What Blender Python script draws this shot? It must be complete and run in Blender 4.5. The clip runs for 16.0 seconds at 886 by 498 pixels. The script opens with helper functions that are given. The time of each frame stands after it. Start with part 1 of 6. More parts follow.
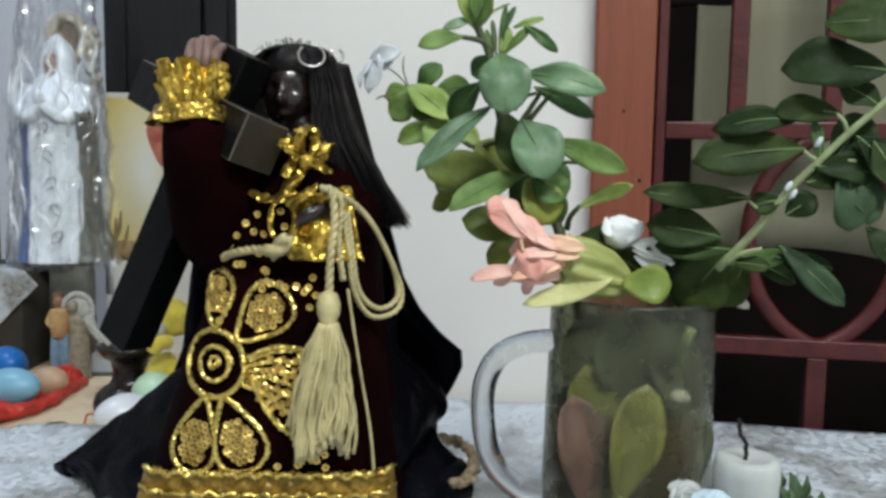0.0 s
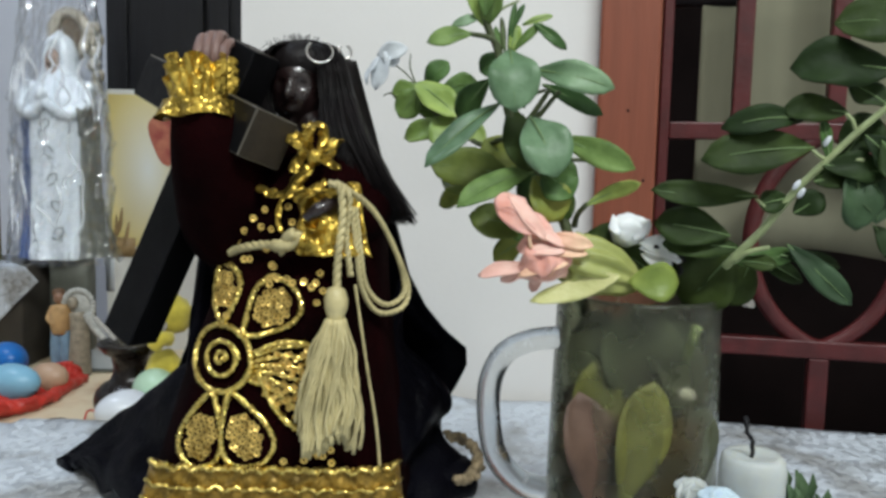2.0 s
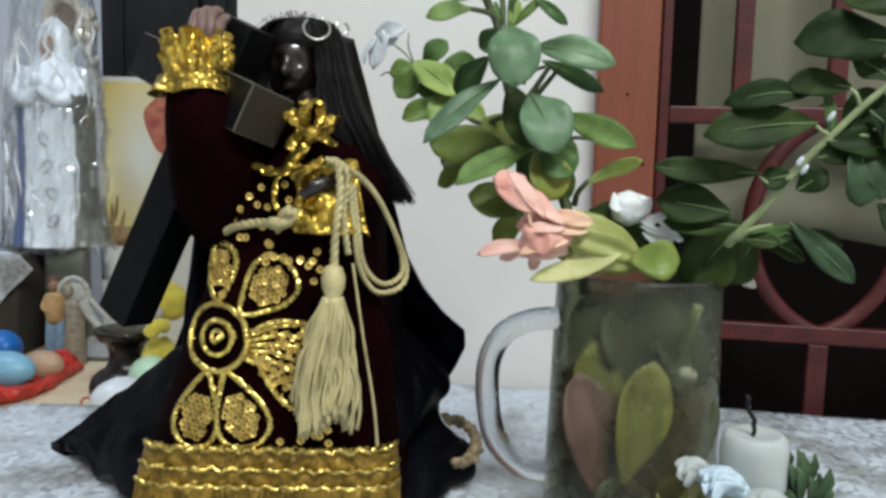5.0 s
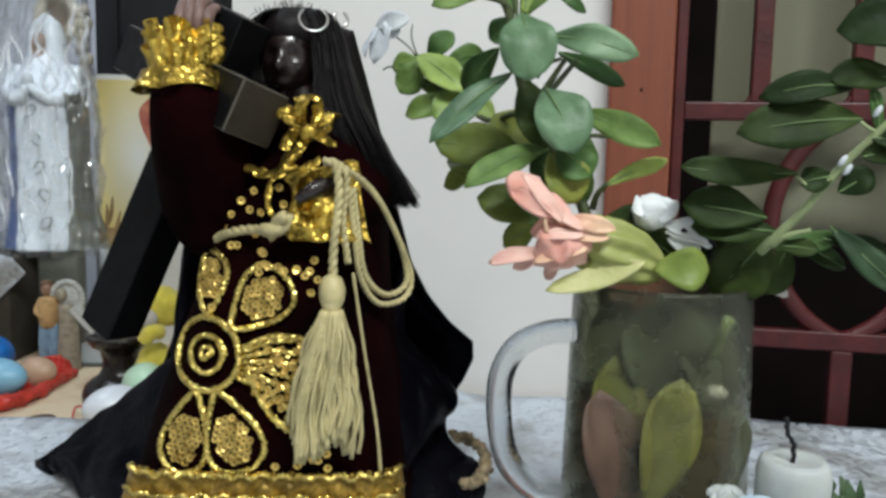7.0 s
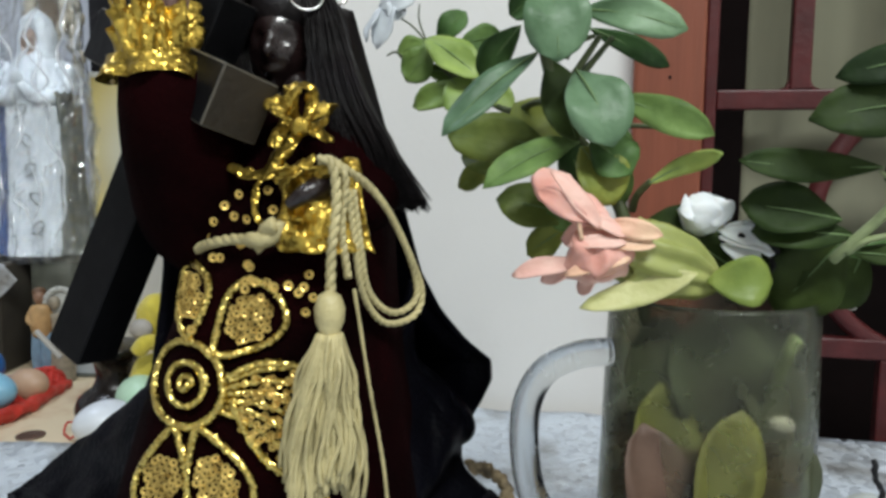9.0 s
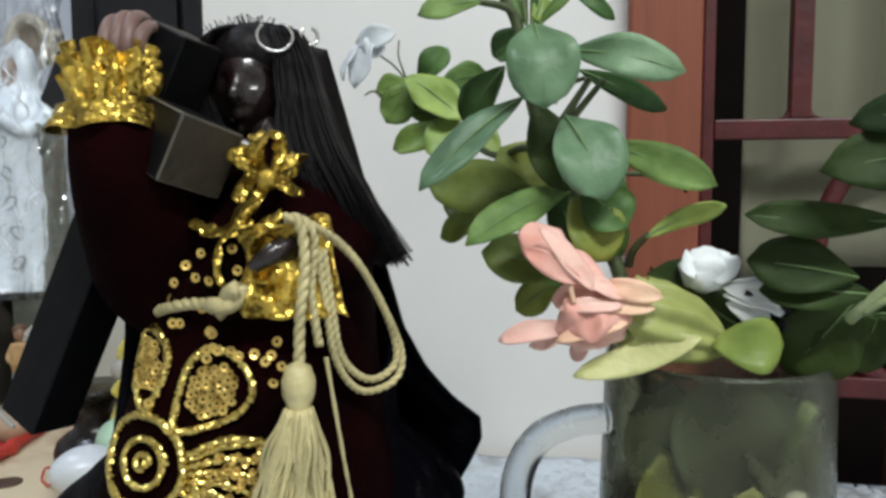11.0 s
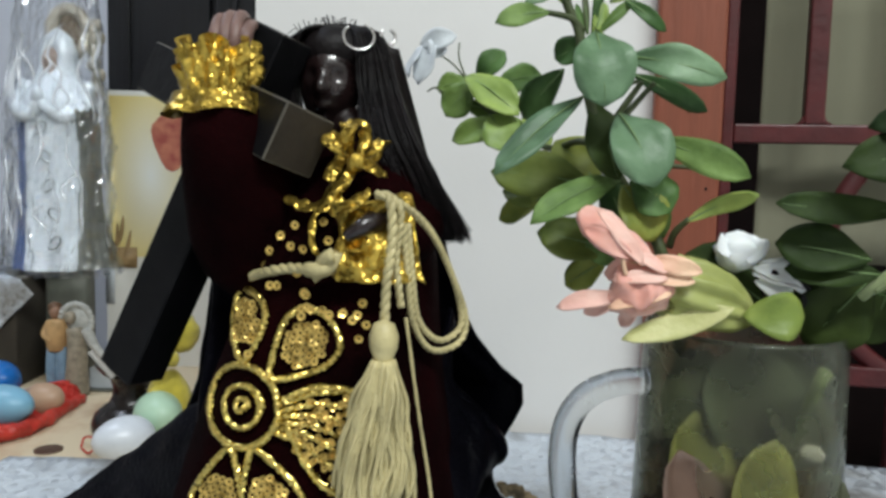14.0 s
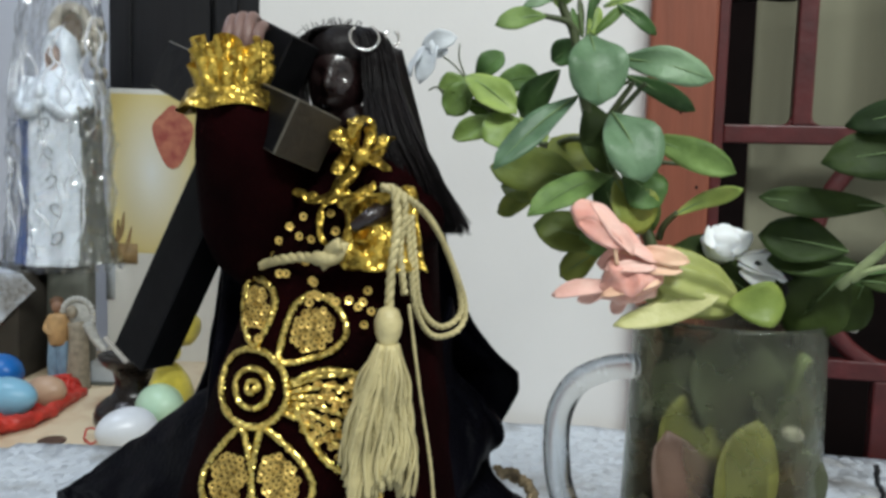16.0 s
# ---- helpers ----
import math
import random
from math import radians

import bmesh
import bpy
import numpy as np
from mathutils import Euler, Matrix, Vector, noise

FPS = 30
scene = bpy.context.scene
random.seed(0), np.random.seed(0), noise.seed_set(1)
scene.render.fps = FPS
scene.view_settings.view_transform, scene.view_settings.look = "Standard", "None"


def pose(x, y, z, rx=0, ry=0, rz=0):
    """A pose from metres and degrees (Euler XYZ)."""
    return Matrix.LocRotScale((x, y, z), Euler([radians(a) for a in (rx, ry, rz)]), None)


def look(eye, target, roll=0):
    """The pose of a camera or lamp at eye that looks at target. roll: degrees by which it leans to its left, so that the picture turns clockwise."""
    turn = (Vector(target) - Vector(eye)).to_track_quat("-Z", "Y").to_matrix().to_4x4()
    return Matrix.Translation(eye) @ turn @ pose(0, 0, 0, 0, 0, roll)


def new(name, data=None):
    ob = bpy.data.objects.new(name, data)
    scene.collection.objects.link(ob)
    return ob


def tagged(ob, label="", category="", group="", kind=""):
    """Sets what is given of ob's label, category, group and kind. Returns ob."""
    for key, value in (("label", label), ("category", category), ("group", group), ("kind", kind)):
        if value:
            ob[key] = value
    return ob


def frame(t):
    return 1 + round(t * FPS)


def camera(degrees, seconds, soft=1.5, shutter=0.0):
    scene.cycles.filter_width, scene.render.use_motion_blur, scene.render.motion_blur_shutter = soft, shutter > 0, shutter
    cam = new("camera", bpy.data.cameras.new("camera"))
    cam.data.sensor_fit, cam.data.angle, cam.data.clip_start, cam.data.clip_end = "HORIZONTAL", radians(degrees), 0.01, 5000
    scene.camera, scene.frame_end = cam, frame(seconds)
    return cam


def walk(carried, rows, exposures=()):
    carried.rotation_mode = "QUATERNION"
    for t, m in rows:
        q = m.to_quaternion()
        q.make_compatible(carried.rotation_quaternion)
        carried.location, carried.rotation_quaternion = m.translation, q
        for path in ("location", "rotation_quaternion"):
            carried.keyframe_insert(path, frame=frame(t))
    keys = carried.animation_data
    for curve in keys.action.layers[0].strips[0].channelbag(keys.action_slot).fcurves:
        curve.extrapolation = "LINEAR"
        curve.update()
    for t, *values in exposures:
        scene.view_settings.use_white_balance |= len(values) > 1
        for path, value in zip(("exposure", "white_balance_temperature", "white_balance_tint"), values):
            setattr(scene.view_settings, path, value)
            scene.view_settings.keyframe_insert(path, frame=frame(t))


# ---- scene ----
cam = camera(59.9, 16.0, soft=3.1)
PATH = [
    (0, (0.0000, 0.0000, 0.9650), (0.0096, 1.9906, 0.7711), 0.88),
    (0.5, (-0.0030, -0.0000, 0.9635), (0.0019, 1.9901, 0.7653), 0.99),
    (1, (-0.0017, 0.0026, 0.9635), (0.0165, 1.9924, 0.7627), 1.31),
    (1.5, (-0.0024, -0.0003, 0.9659), (0.0148, 1.9905, 0.7746), 1.19),
    (2, (-0.0051, -0.0007, 0.9628), (0.0106, 1.9900, 0.7705), 1.33),
    (2.5, (-0.0042, 0.0009, 0.9617), (0.0173, 1.9909, 0.7633), 1.60),
    (3, (-0.0019, 0.0034, 0.9622), (0.0267, 1.9920, 0.7512), 1.86),
    (3.5, (-0.0009, 0.0024, 0.9615), (0.0199, 1.9912, 0.7516), 1.48),
    (4, (-0.0048, 0.0020, 0.9569), (0.0121, 1.9908, 0.7456), 1.48),
    (6.5, (-0.0069, 0.0213, 0.9535), (0.0315, 2.0108, 0.7526), 1.36),
    (7, (-0.0086, 0.0346, 0.9558), (0.0120, 2.0231, 0.7426), 1.21),
    (7.5, (-0.0107, 0.0492, 0.9567), (0.0087, 2.0381, 0.7476), 1.16),
    (8, (-0.0116, 0.0616, 0.9553), (-0.0059, 2.0493, 0.7342), 0.73),
    (10.5, (-0.0100, 0.1122, 0.9605), (-0.0048, 2.1021, 0.7596), 0.23),
    (11, (-0.0050, 0.1145, 0.9696), (0.0042, 2.1068, 0.7942), -0.19),
    (11.5, (-0.0071, 0.1193, 0.9671), (-0.0036, 2.1111, 0.7862), -0.42),
    (12, (-0.0106, 0.1209, 0.9664), (-0.0141, 2.1126, 0.7847), -0.40),
    (12.5, (-0.0108, 0.1089, 0.9639), (-0.0147, 2.0979, 0.7547), 0.22),
    (13, (-0.0195, 0.0953, 0.9610), (-0.0417, 2.0834, 0.7450), 0.70),
    (13.5, (-0.0308, 0.0815, 0.9616), (-0.0595, 2.0711, 0.7591), 1.05),
    (14, (-0.0340, 0.0715, 0.9634), (-0.0218, 2.0636, 0.7862), 1.46),
    (14.5, (-0.0300, 0.0645, 0.9626), (0.0008, 2.0562, 0.7829), 1.50),
    (15, (-0.0309, 0.0592, 0.9628), (-0.0076, 2.0509, 0.7825), 1.61),
    (15.5, (-0.0358, 0.0544, 0.9628), (-0.0097, 2.0475, 0.7996), 1.65),
    (16, (-0.0370, 0.0533, 0.9604), (-0.0112, 2.0454, 0.7851), 1.79),
]
walk(cam, [(t, look(eye, target, roll)) for t, eye, target, roll in PATH])

# ---- light ----
world = bpy.data.worlds.new("world")
scene.world = world
world.use_nodes = True
world.node_tree.nodes["Background"].inputs[0].default_value = (0.55, 0.62, 0.8, 1)
world.node_tree.nodes["Background"].inputs[1].default_value = 0.02


def area_lamp(name, eye, target, sx, sy, watts, colour):
    data = bpy.data.lights.new(name, "AREA")
    data.shape, data.size, data.size_y, data.energy, data.color = "RECTANGLE", sx, sy, watts, colour
    ob = new(name, data)
    ob.matrix_world = look(eye, target)
    return ob


area_lamp("ceiling_lamp_light", (0.35, -0.75, 2.36), (0.3, -0.6, 0.0), 1.2, 0.14, 45, (0.94, 1.0, 0.99))
# added bluish fill to brighten the alcove; it stands for no known lamp
area_lamp("alcove_fill_light", (-1.0, 0.75, 2.36), (-0.95, 0.8, 0.0), 0.5, 0.12, 9, (0.74, 0.84, 1.0))
scene.view_settings.exposure = 0.0

# ---- materials ----


def mat(name, colour, rough=0.6, metal=0.0, vary=0.25, scale=30.0, bump=0.15, grain=300.0, second=None, sheen=0.0, transmission=0.0, ior=1.45, stretch=(1, 1, 1), coat=0.0, island=0.0, contrast=(0.35, 0.65), alpha=1.0, sub=0.0, spec=0.5, glitter=0.0, cell=900.0, each=0.0):
    m = bpy.data.materials.new(name)
    m.use_nodes = True
    t = m.node_tree
    b = t.nodes["Principled BSDF"]
    tc = t.nodes.new("ShaderNodeTexCoord")
    mp = t.nodes.new("ShaderNodeMapping")
    mp.inputs["Scale"].default_value = stretch
    t.links.new(tc.outputs["Object"], mp.inputs[0])
    n = t.nodes.new("ShaderNodeTexNoise")
    n.inputs["Scale"].default_value, n.inputs["Detail"].default_value = scale, 6
    t.links.new(mp.outputs[0], n.inputs["Vector"])
    r = t.nodes.new("ShaderNodeValToRGB")
    dark = tuple(c * (1 - vary) for c in colour) if second is None else second
    r.color_ramp.elements[0].position, r.color_ramp.elements[1].position = contrast
    r.color_ramp.elements[0].color, r.color_ramp.elements[1].color = (*dark, 1), (*colour, 1)
    t.links.new(n.outputs["Fac"], r.inputs[0])
    out = r.outputs[0]
    if island:
        g = t.nodes.new("ShaderNodeNewGeometry")
        hs = t.nodes.new("ShaderNodeHueSaturation")
        mr = t.nodes.new("ShaderNodeMapRange")
        mr.inputs["To Min"].default_value, mr.inputs["To Max"].default_value = 1 - island, 1 + island
        t.links.new(g.outputs["Random Per Island"], mr.inputs[0])
        t.links.new(mr.outputs[0], hs.inputs["Value"])
        t.links.new(out, hs.inputs["Color"])
        out = hs.outputs[0]
    if each:
        oi = t.nodes.new("ShaderNodeObjectInfo")
        hs = t.nodes.new("ShaderNodeHueSaturation")
        mv = t.nodes.new("ShaderNodeMapRange")
        mv.inputs["To Min"].default_value, mv.inputs["To Max"].default_value = 1 - each, 1 + each
        mh = t.nodes.new("ShaderNodeMapRange")
        mh.inputs["To Min"].default_value, mh.inputs["To Max"].default_value = 0.5 + 0.05 * each, 0.5 - 0.06 * each
        t.links.new(oi.outputs["Random"], mv.inputs[0])
        t.links.new(oi.outputs["Random"], mh.inputs[0])
        t.links.new(mv.outputs[0], hs.inputs["Value"])
        t.links.new(mh.outputs[0], hs.inputs["Hue"])
        t.links.new(out, hs.inputs["Color"])
        out = hs.outputs[0]
    t.links.new(out, b.inputs["Base Color"])
    f = t.nodes.new("ShaderNodeTexNoise")
    f.inputs["Scale"].default_value, f.inputs["Detail"].default_value = grain, 4
    t.links.new(mp.outputs[0], f.inputs["Vector"])
    mr = t.nodes.new("ShaderNodeMapRange")
    mr.inputs["To Min"].default_value, mr.inputs["To Max"].default_value = max(0.02, rough - 0.12), min(1, rough + 0.12)
    t.links.new(f.outputs["Fac"], mr.inputs[0])
    t.links.new(mr.outputs[0], b.inputs["Roughness"])
    if bump:
        bp = t.nodes.new("ShaderNodeBump")
        bp.inputs["Strength"].default_value, bp.inputs["Distance"].default_value = bump, 0.002
        t.links.new(f.outputs["Fac"], bp.inputs["Height"])
        t.links.new(bp.outputs[0], b.inputs["Normal"])
    if glitter:
        vo = t.nodes.new("ShaderNodeTexVoronoi")
        vo.inputs["Scale"].default_value = cell
        t.links.new(mp.outputs[0], vo.inputs["Vector"])
        off = t.nodes.new("ShaderNodeVectorMath")
        off.operation = "SUBTRACT"
        off.inputs[1].default_value = (0.5, 0.5, 0.5)
        t.links.new(vo.outputs["Color"], off.inputs[0])
        sc = t.nodes.new("ShaderNodeVectorMath")
        sc.operation = "SCALE"
        sc.inputs["Scale"].default_value = glitter
        t.links.new(off.outputs[0], sc.inputs[0])
        ge = t.nodes.new("ShaderNodeNewGeometry")
        ad = t.nodes.new("ShaderNodeVectorMath")
        t.links.new(ge.outputs["Normal"], ad.inputs[0])
        t.links.new(sc.outputs[0], ad.inputs[1])
        no = t.nodes.new("ShaderNodeVectorMath")
        no.operation = "NORMALIZE"
        t.links.new(ad.outputs[0], no.inputs[0])
        t.links.new(no.outputs[0], b.inputs["Normal"])
    b.inputs["Specular IOR Level"].default_value = spec
    b.inputs["Metallic"].default_value = metal
    b.inputs["Transmission Weight"].default_value = transmission
    b.inputs["IOR"].default_value = ior
    b.inputs["Sheen Weight"].default_value = sheen
    b.inputs["Coat Weight"].default_value = coat
    b.inputs["Alpha"].default_value = alpha
    if sub:
        b.inputs["Subsurface Weight"].default_value = sub
        b.inputs["Subsurface Radius"].default_value = (0.01, 0.008, 0.005)
    return m


M_WALL = mat("white_wall_paint", (0.78, 0.765, 0.75), 0.75, vary=0.06, scale=5, bump=0.08, grain=180)
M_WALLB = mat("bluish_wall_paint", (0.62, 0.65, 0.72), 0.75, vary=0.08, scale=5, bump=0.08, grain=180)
M_FLOOR = mat("floor_tile_grey", (0.35, 0.33, 0.3), 0.4, vary=0.2, scale=4)
M_FRAME = mat("red_brown_painted_wood", (0.235, 0.066, 0.034), 0.55, vary=0.13, scale=18, bump=0.25, grain=60, stretch=(6, 6, 0.6))
M_IRON = mat("maroon_painted_iron", (0.085, 0.012, 0.013), 0.42, vary=0.4, scale=40, bump=0.3, grain=150)
M_CURTAIN = mat("beige_curtain_cloth", (0.208, 0.203, 0.140), 0.9, vary=0.12, scale=9, bump=0.2, grain=500, stretch=(5, 5, 0.4))
M_DARK = mat("unlit_room_and_chip_black", (0.011, 0.006, 0.006), 0.9, vary=0.4, scale=10, spec=0.2)
M_BLACKWOOD = mat("black_lacquered_wood", (0.010, 0.010, 0.013), 0.4, vary=0.5, scale=14, bump=0.15, grain=80, stretch=(8, 8, 0.4))
M_WOOD = mat("brown_table_wood", (0.22, 0.12, 0.06), 0.5, vary=0.4, scale=12, stretch=(1, 8, 8))
M_PAPER = mat("beige_printed_paper", (0.72, 0.60, 0.42), 0.6, second=(0.60, 0.44, 0.28), scale=22, bump=0.05, contrast=(0.3, 0.5))
M_LACE = mat("pale_lace_cloth", (0.52, 0.565, 0.62), 0.45, second=(0.25, 0.25, 0.245), scale=17, bump=0, grain=130, contrast=(0.34, 0.52), glitter=0.8, cell=230)
M_VELVET = mat("maroon_velvet", (0.0080, 0.0006, 0.0010), 0.9, vary=0.8, scale=25, bump=0.5, grain=500, spec=0.04)
M_CAPE = mat("black_velvet", (0.0030, 0.0030, 0.0055), 0.45, vary=0.5, scale=30, bump=0.5, grain=400, spec=0.045)
M_GOLD = mat("gold_metallic_braid", (0.92, 0.70, 0.20), 0.22, metal=1.0, vary=0.3, scale=120, bump=0, grain=900, glitter=1.0, cell=900)
M_GOLDCLOTH = mat("gold_lame_cloth", (0.78, 0.54, 0.10), 0.30, metal=0.9, vary=0.65, scale=90, bump=0, grain=420, glitter=0.75, cell=650)
M_SEQUIN = mat("gold_sequin", (0.70, 0.48, 0.13), 0.30, metal=0.6, vary=0.3, scale=60, bump=0, island=0.3, glitter=0.15, cell=500)
M_CORD = mat("cream_gold_cord", (0.57, 0.49, 0.25), 0.42, vary=0.35, scale=60, bump=0.35, grain=500)
M_SKIN = mat("dark_varnished_wood", (0.016, 0.008, 0.008), 0.30, vary=0.5, scale=60, bump=0.35, grain=150, coat=0.45)
M_HAND = mat("brown_painted_wood", (0.22, 0.13, 0.11), 0.5, vary=0.3, scale=60)
M_HAIR = mat("black_doll_hair", (0.007, 0.005, 0.0055), 0.50, vary=0.5, scale=60, bump=0.3, grain=350, spec=0.22, island=0.6)
M_CROSS = mat("black_painted_wood", (0.0050, 0.0050, 0.0060), 0.55, vary=0.4, scale=30, bump=0.3, grain=100, spec=0.18)
M_OLIVE = mat("olive_brown_wood_end", (0.027, 0.019, 0.010), 0.65, vary=0.4, scale=50, bump=0.3)
M_EDGE = mat("worn_wood_edge", (0.075, 0.066, 0.050), 0.6, vary=0.3, scale=80)
M_SILVER = mat("silver_wire", (0.75, 0.74, 0.72), 0.2, metal=1.0, vary=0.1)
M_GLASS = mat("mug_glass", (0.46, 0.48, 0.38), 0.26, vary=0.05, bump=0.04, grain=60, transmission=0.97, ior=1.20, coat=0.2)
M_HANDLE = mat("clear_handle_glass", (0.82, 0.85, 0.86), 0.24, vary=0.03, bump=0.06, grain=60, transmission=1.0, ior=1.35)
M_WATER = mat("murky_water", (0.23, 0.135, 0.065), 0.22, vary=0.25, scale=30, bump=0, transmission=0.80, ior=1.04)
M_LEAF = mat("green_leaf", (0.105, 0.195, 0.055), 0.55, second=(0.035, 0.08, 0.018), scale=55, bump=0.35, grain=160, each=0.5, spec=0.3)
# darker copy of the leaf green; the right branch's shade is in this colour
M_LEAFD = mat("shaded_green_leaf", (0.027, 0.050, 0.011), 0.6, second=(0.013, 0.027, 0.006), scale=55, bump=0.35, grain=160, each=0.5, spec=0.2)
# colour brightened in place of light shining through the leaf
M_LEAFY = mat("backlit_yellow_green_leaf", (0.25, 0.35, 0.085), 0.5, second=(0.15, 0.24, 0.05), scale=55, bump=0.3, grain=160, each=0.35)
# base lightened and greyed to paint in the sheen on facing leaves
M_LEAFB = mat("sheen_green_leaf", (0.155, 0.255, 0.145), 0.45, second=(0.070, 0.135, 0.065), scale=55, bump=0.35, grain=160, each=0.25, spec=0.4)
M_LEAFO = mat("olive_green_leaf", (0.185, 0.225, 0.045), 0.5, second=(0.095, 0.130, 0.026), scale=55, bump=0.35, grain=160, each=0.3, spec=0.3)
M_LEAFC = mat("greyish_green_leaf", (0.060, 0.105, 0.050), 0.55, second=(0.03, 0.06, 0.024), scale=55, bump=0.35, grain=160, each=0.3, spec=0.3)
M_RIMLEAF = mat("bright_olive_leaf", (0.27, 0.33, 0.07), 0.5, second=(0.16, 0.22, 0.04), scale=70, bump=0.3, grain=160)
M_STEM = mat("pale_green_stem", (0.31, 0.37, 0.18), 0.5, vary=0.3, scale=80, bump=0.3)
M_DSTEM = mat("dark_green_stem", (0.07, 0.09, 0.035), 0.5, vary=0.3, scale=80, bump=0.3)
M_PINK = mat("salmon_pink_petal", (0.80, 0.47, 0.40), 0.55, second=(0.66, 0.30, 0.24), scale=70, bump=0.3, grain=120, sub=0.2)
M_CALYX = mat("yellow_green_bract", (0.36, 0.38, 0.13), 0.5, second=(0.24, 0.27, 0.07), scale=40, bump=0.3, grain=120, sub=0.1)
M_WHITE = mat("white_petal", (0.82, 0.85, 0.86), 0.55, vary=0.15, scale=60, bump=0.3, sub=0.1)
M_WAX = mat("white_wax", (0.48, 0.51, 0.50), 0.5, vary=0.2, scale=40, bump=0.1, sub=0.3)
M_CHAR = mat("burnt_wick", (0.01, 0.01, 0.012), 0.9)
M_PORC = mat("white_glazed_ceramic", (0.54, 0.58, 0.61), 0.25, vary=0.15, scale=25, coat=0.5)
M_BLUE = mat("blue_glaze", (0.03, 0.08, 0.24), 0.35, vary=0.3, scale=30)
M_GREYGLAZE = mat("grey_stone_and_film_shade", (0.11, 0.115, 0.095), 0.4, vary=0.35, scale=30)
M_CLEAR = mat("clear_plastic_film", (0.97, 0.985, 1.0), 0.06, vary=0.02, bump=0.5, grain=60, transmission=1.0, ior=1.4, coat=1.0)
M_CREASE = mat("thick_clear_plastic_fold", (0.96, 0.98, 1.0), 0.08, vary=0.02, bump=0.3, grain=90, transmission=0.75, ior=1.6, coat=1.0)
M_HEM = mat("dull_gold_lace", (0.36, 0.22, 0.036), 0.42, metal=0.5, vary=0.6, scale=150, bump=0, grain=500, glitter=0.55, cell=520)
M_BLOSSOM = mat("papery_grey_white_petal", (0.62, 0.66, 0.70), 0.5, vary=0.15, scale=60, bump=0.2)
M_SUNKP = mat("faded_pink_petal", (0.115, 0.066, 0.045), 0.6, vary=0.4, scale=50)
M_SUNKY = mat("faded_yellow_leaf", (0.17, 0.17, 0.040), 0.6, vary=0.35, scale=50)
M_PEACH = mat("peach_petal", (0.78, 0.55, 0.36), 0.5, second=(0.74, 0.40, 0.28), scale=60, bump=0.3)
M_EGGT2 = mat("dim_white_petal", (0.45, 0.42, 0.38), 0.6)
M_PINK2 = mat("pale_pink_petal", (0.80, 0.52, 0.44), 0.5, second=(0.74, 0.40, 0.33), scale=60, bump=0.3)
M_CALYX2 = mat("pale_yellow_bract", (0.56, 0.55, 0.27), 0.5, second=(0.44, 0.44, 0.17), scale=60, bump=0.3)
# leaf green darkened and greyed to carry the dimness behind murky glass
M_INNER = mat("murk_dulled_leaf", (0.078, 0.092, 0.055), 0.7, second=(0.055, 0.055, 0.030), scale=30)
M_PED = mat("dark_varnished_turned_wood", (0.012, 0.008, 0.007), 0.28, vary=0.4, scale=30, bump=0.15, grain=90, spec=0.5)
M_RUB = mat("rubbed_pale_wood", (0.36, 0.34, 0.31), 0.6, vary=0.2)
M_RIB = mat("pale_leaf_rib", (0.15, 0.235, 0.09), 0.55, vary=0.2)

# ---- mesh helpers ----


def thing(name, base, label, category, group="", kind=""):
    ob = new(name)
    ob.empty_display_size = 0.02
    ob.location = base
    return tagged(ob, label, category, group, kind)


def part(name, bm, material, parent=None, label="", smooth=True, shadow=True):
    me = bpy.data.meshes.new(name)
    bmesh.ops.recalc_face_normals(bm, faces=bm.faces)
    bm.to_mesh(me)
    bm.free()
    for m in material if isinstance(material, (list, tuple)) else (material,):
        me.materials.append(m)
    if smooth:
        me.polygons.foreach_set("use_smooth", [True] * len(me.polygons))
    ob = new(name, me)
    if parent is not None:
        ob.parent = parent
        if parent.type == "EMPTY":
            ob.matrix_parent_inverse = Matrix.Translation(parent.location).inverted()
    if label:
        ob["label"] = label
    ob.visible_shadow = shadow
    return ob


def box(x0, y0, z0, x1, y1, z1, bevel=0.0, turn=None):
    bm = bmesh.new()
    bmesh.ops.create_cube(bm, size=1, matrix=Matrix.LocRotScale(((x0 + x1) / 2, (y0 + y1) / 2, (z0 + z1) / 2), None, (x1 - x0, y1 - y0, z1 - z0)))
    if bevel:
        bmesh.ops.bevel(bm, geom=list(bm.edges), offset=bevel, segments=2, affect="EDGES", profile=0.5)
    if turn is not None:
        bm.transform(turn)
    return bm


def smooth_line(points, steps=6):
    p = [Vector(q) for q in points]
    p = [2 * p[0] - p[1], *p, 2 * p[-1] - p[-2]]
    out = []
    for i in range(1, len(p) - 2):
        for k in range(steps):
            u = k / steps
            a, b, c, d = p[i - 1 : i + 3]
            out.append(0.5 * (2 * b + (c - a) * u + (2 * a - 5 * b + 4 * c - d) * u * u + (3 * b - a - 3 * c + d) * u**3))
    out.append(p[-2])
    return out


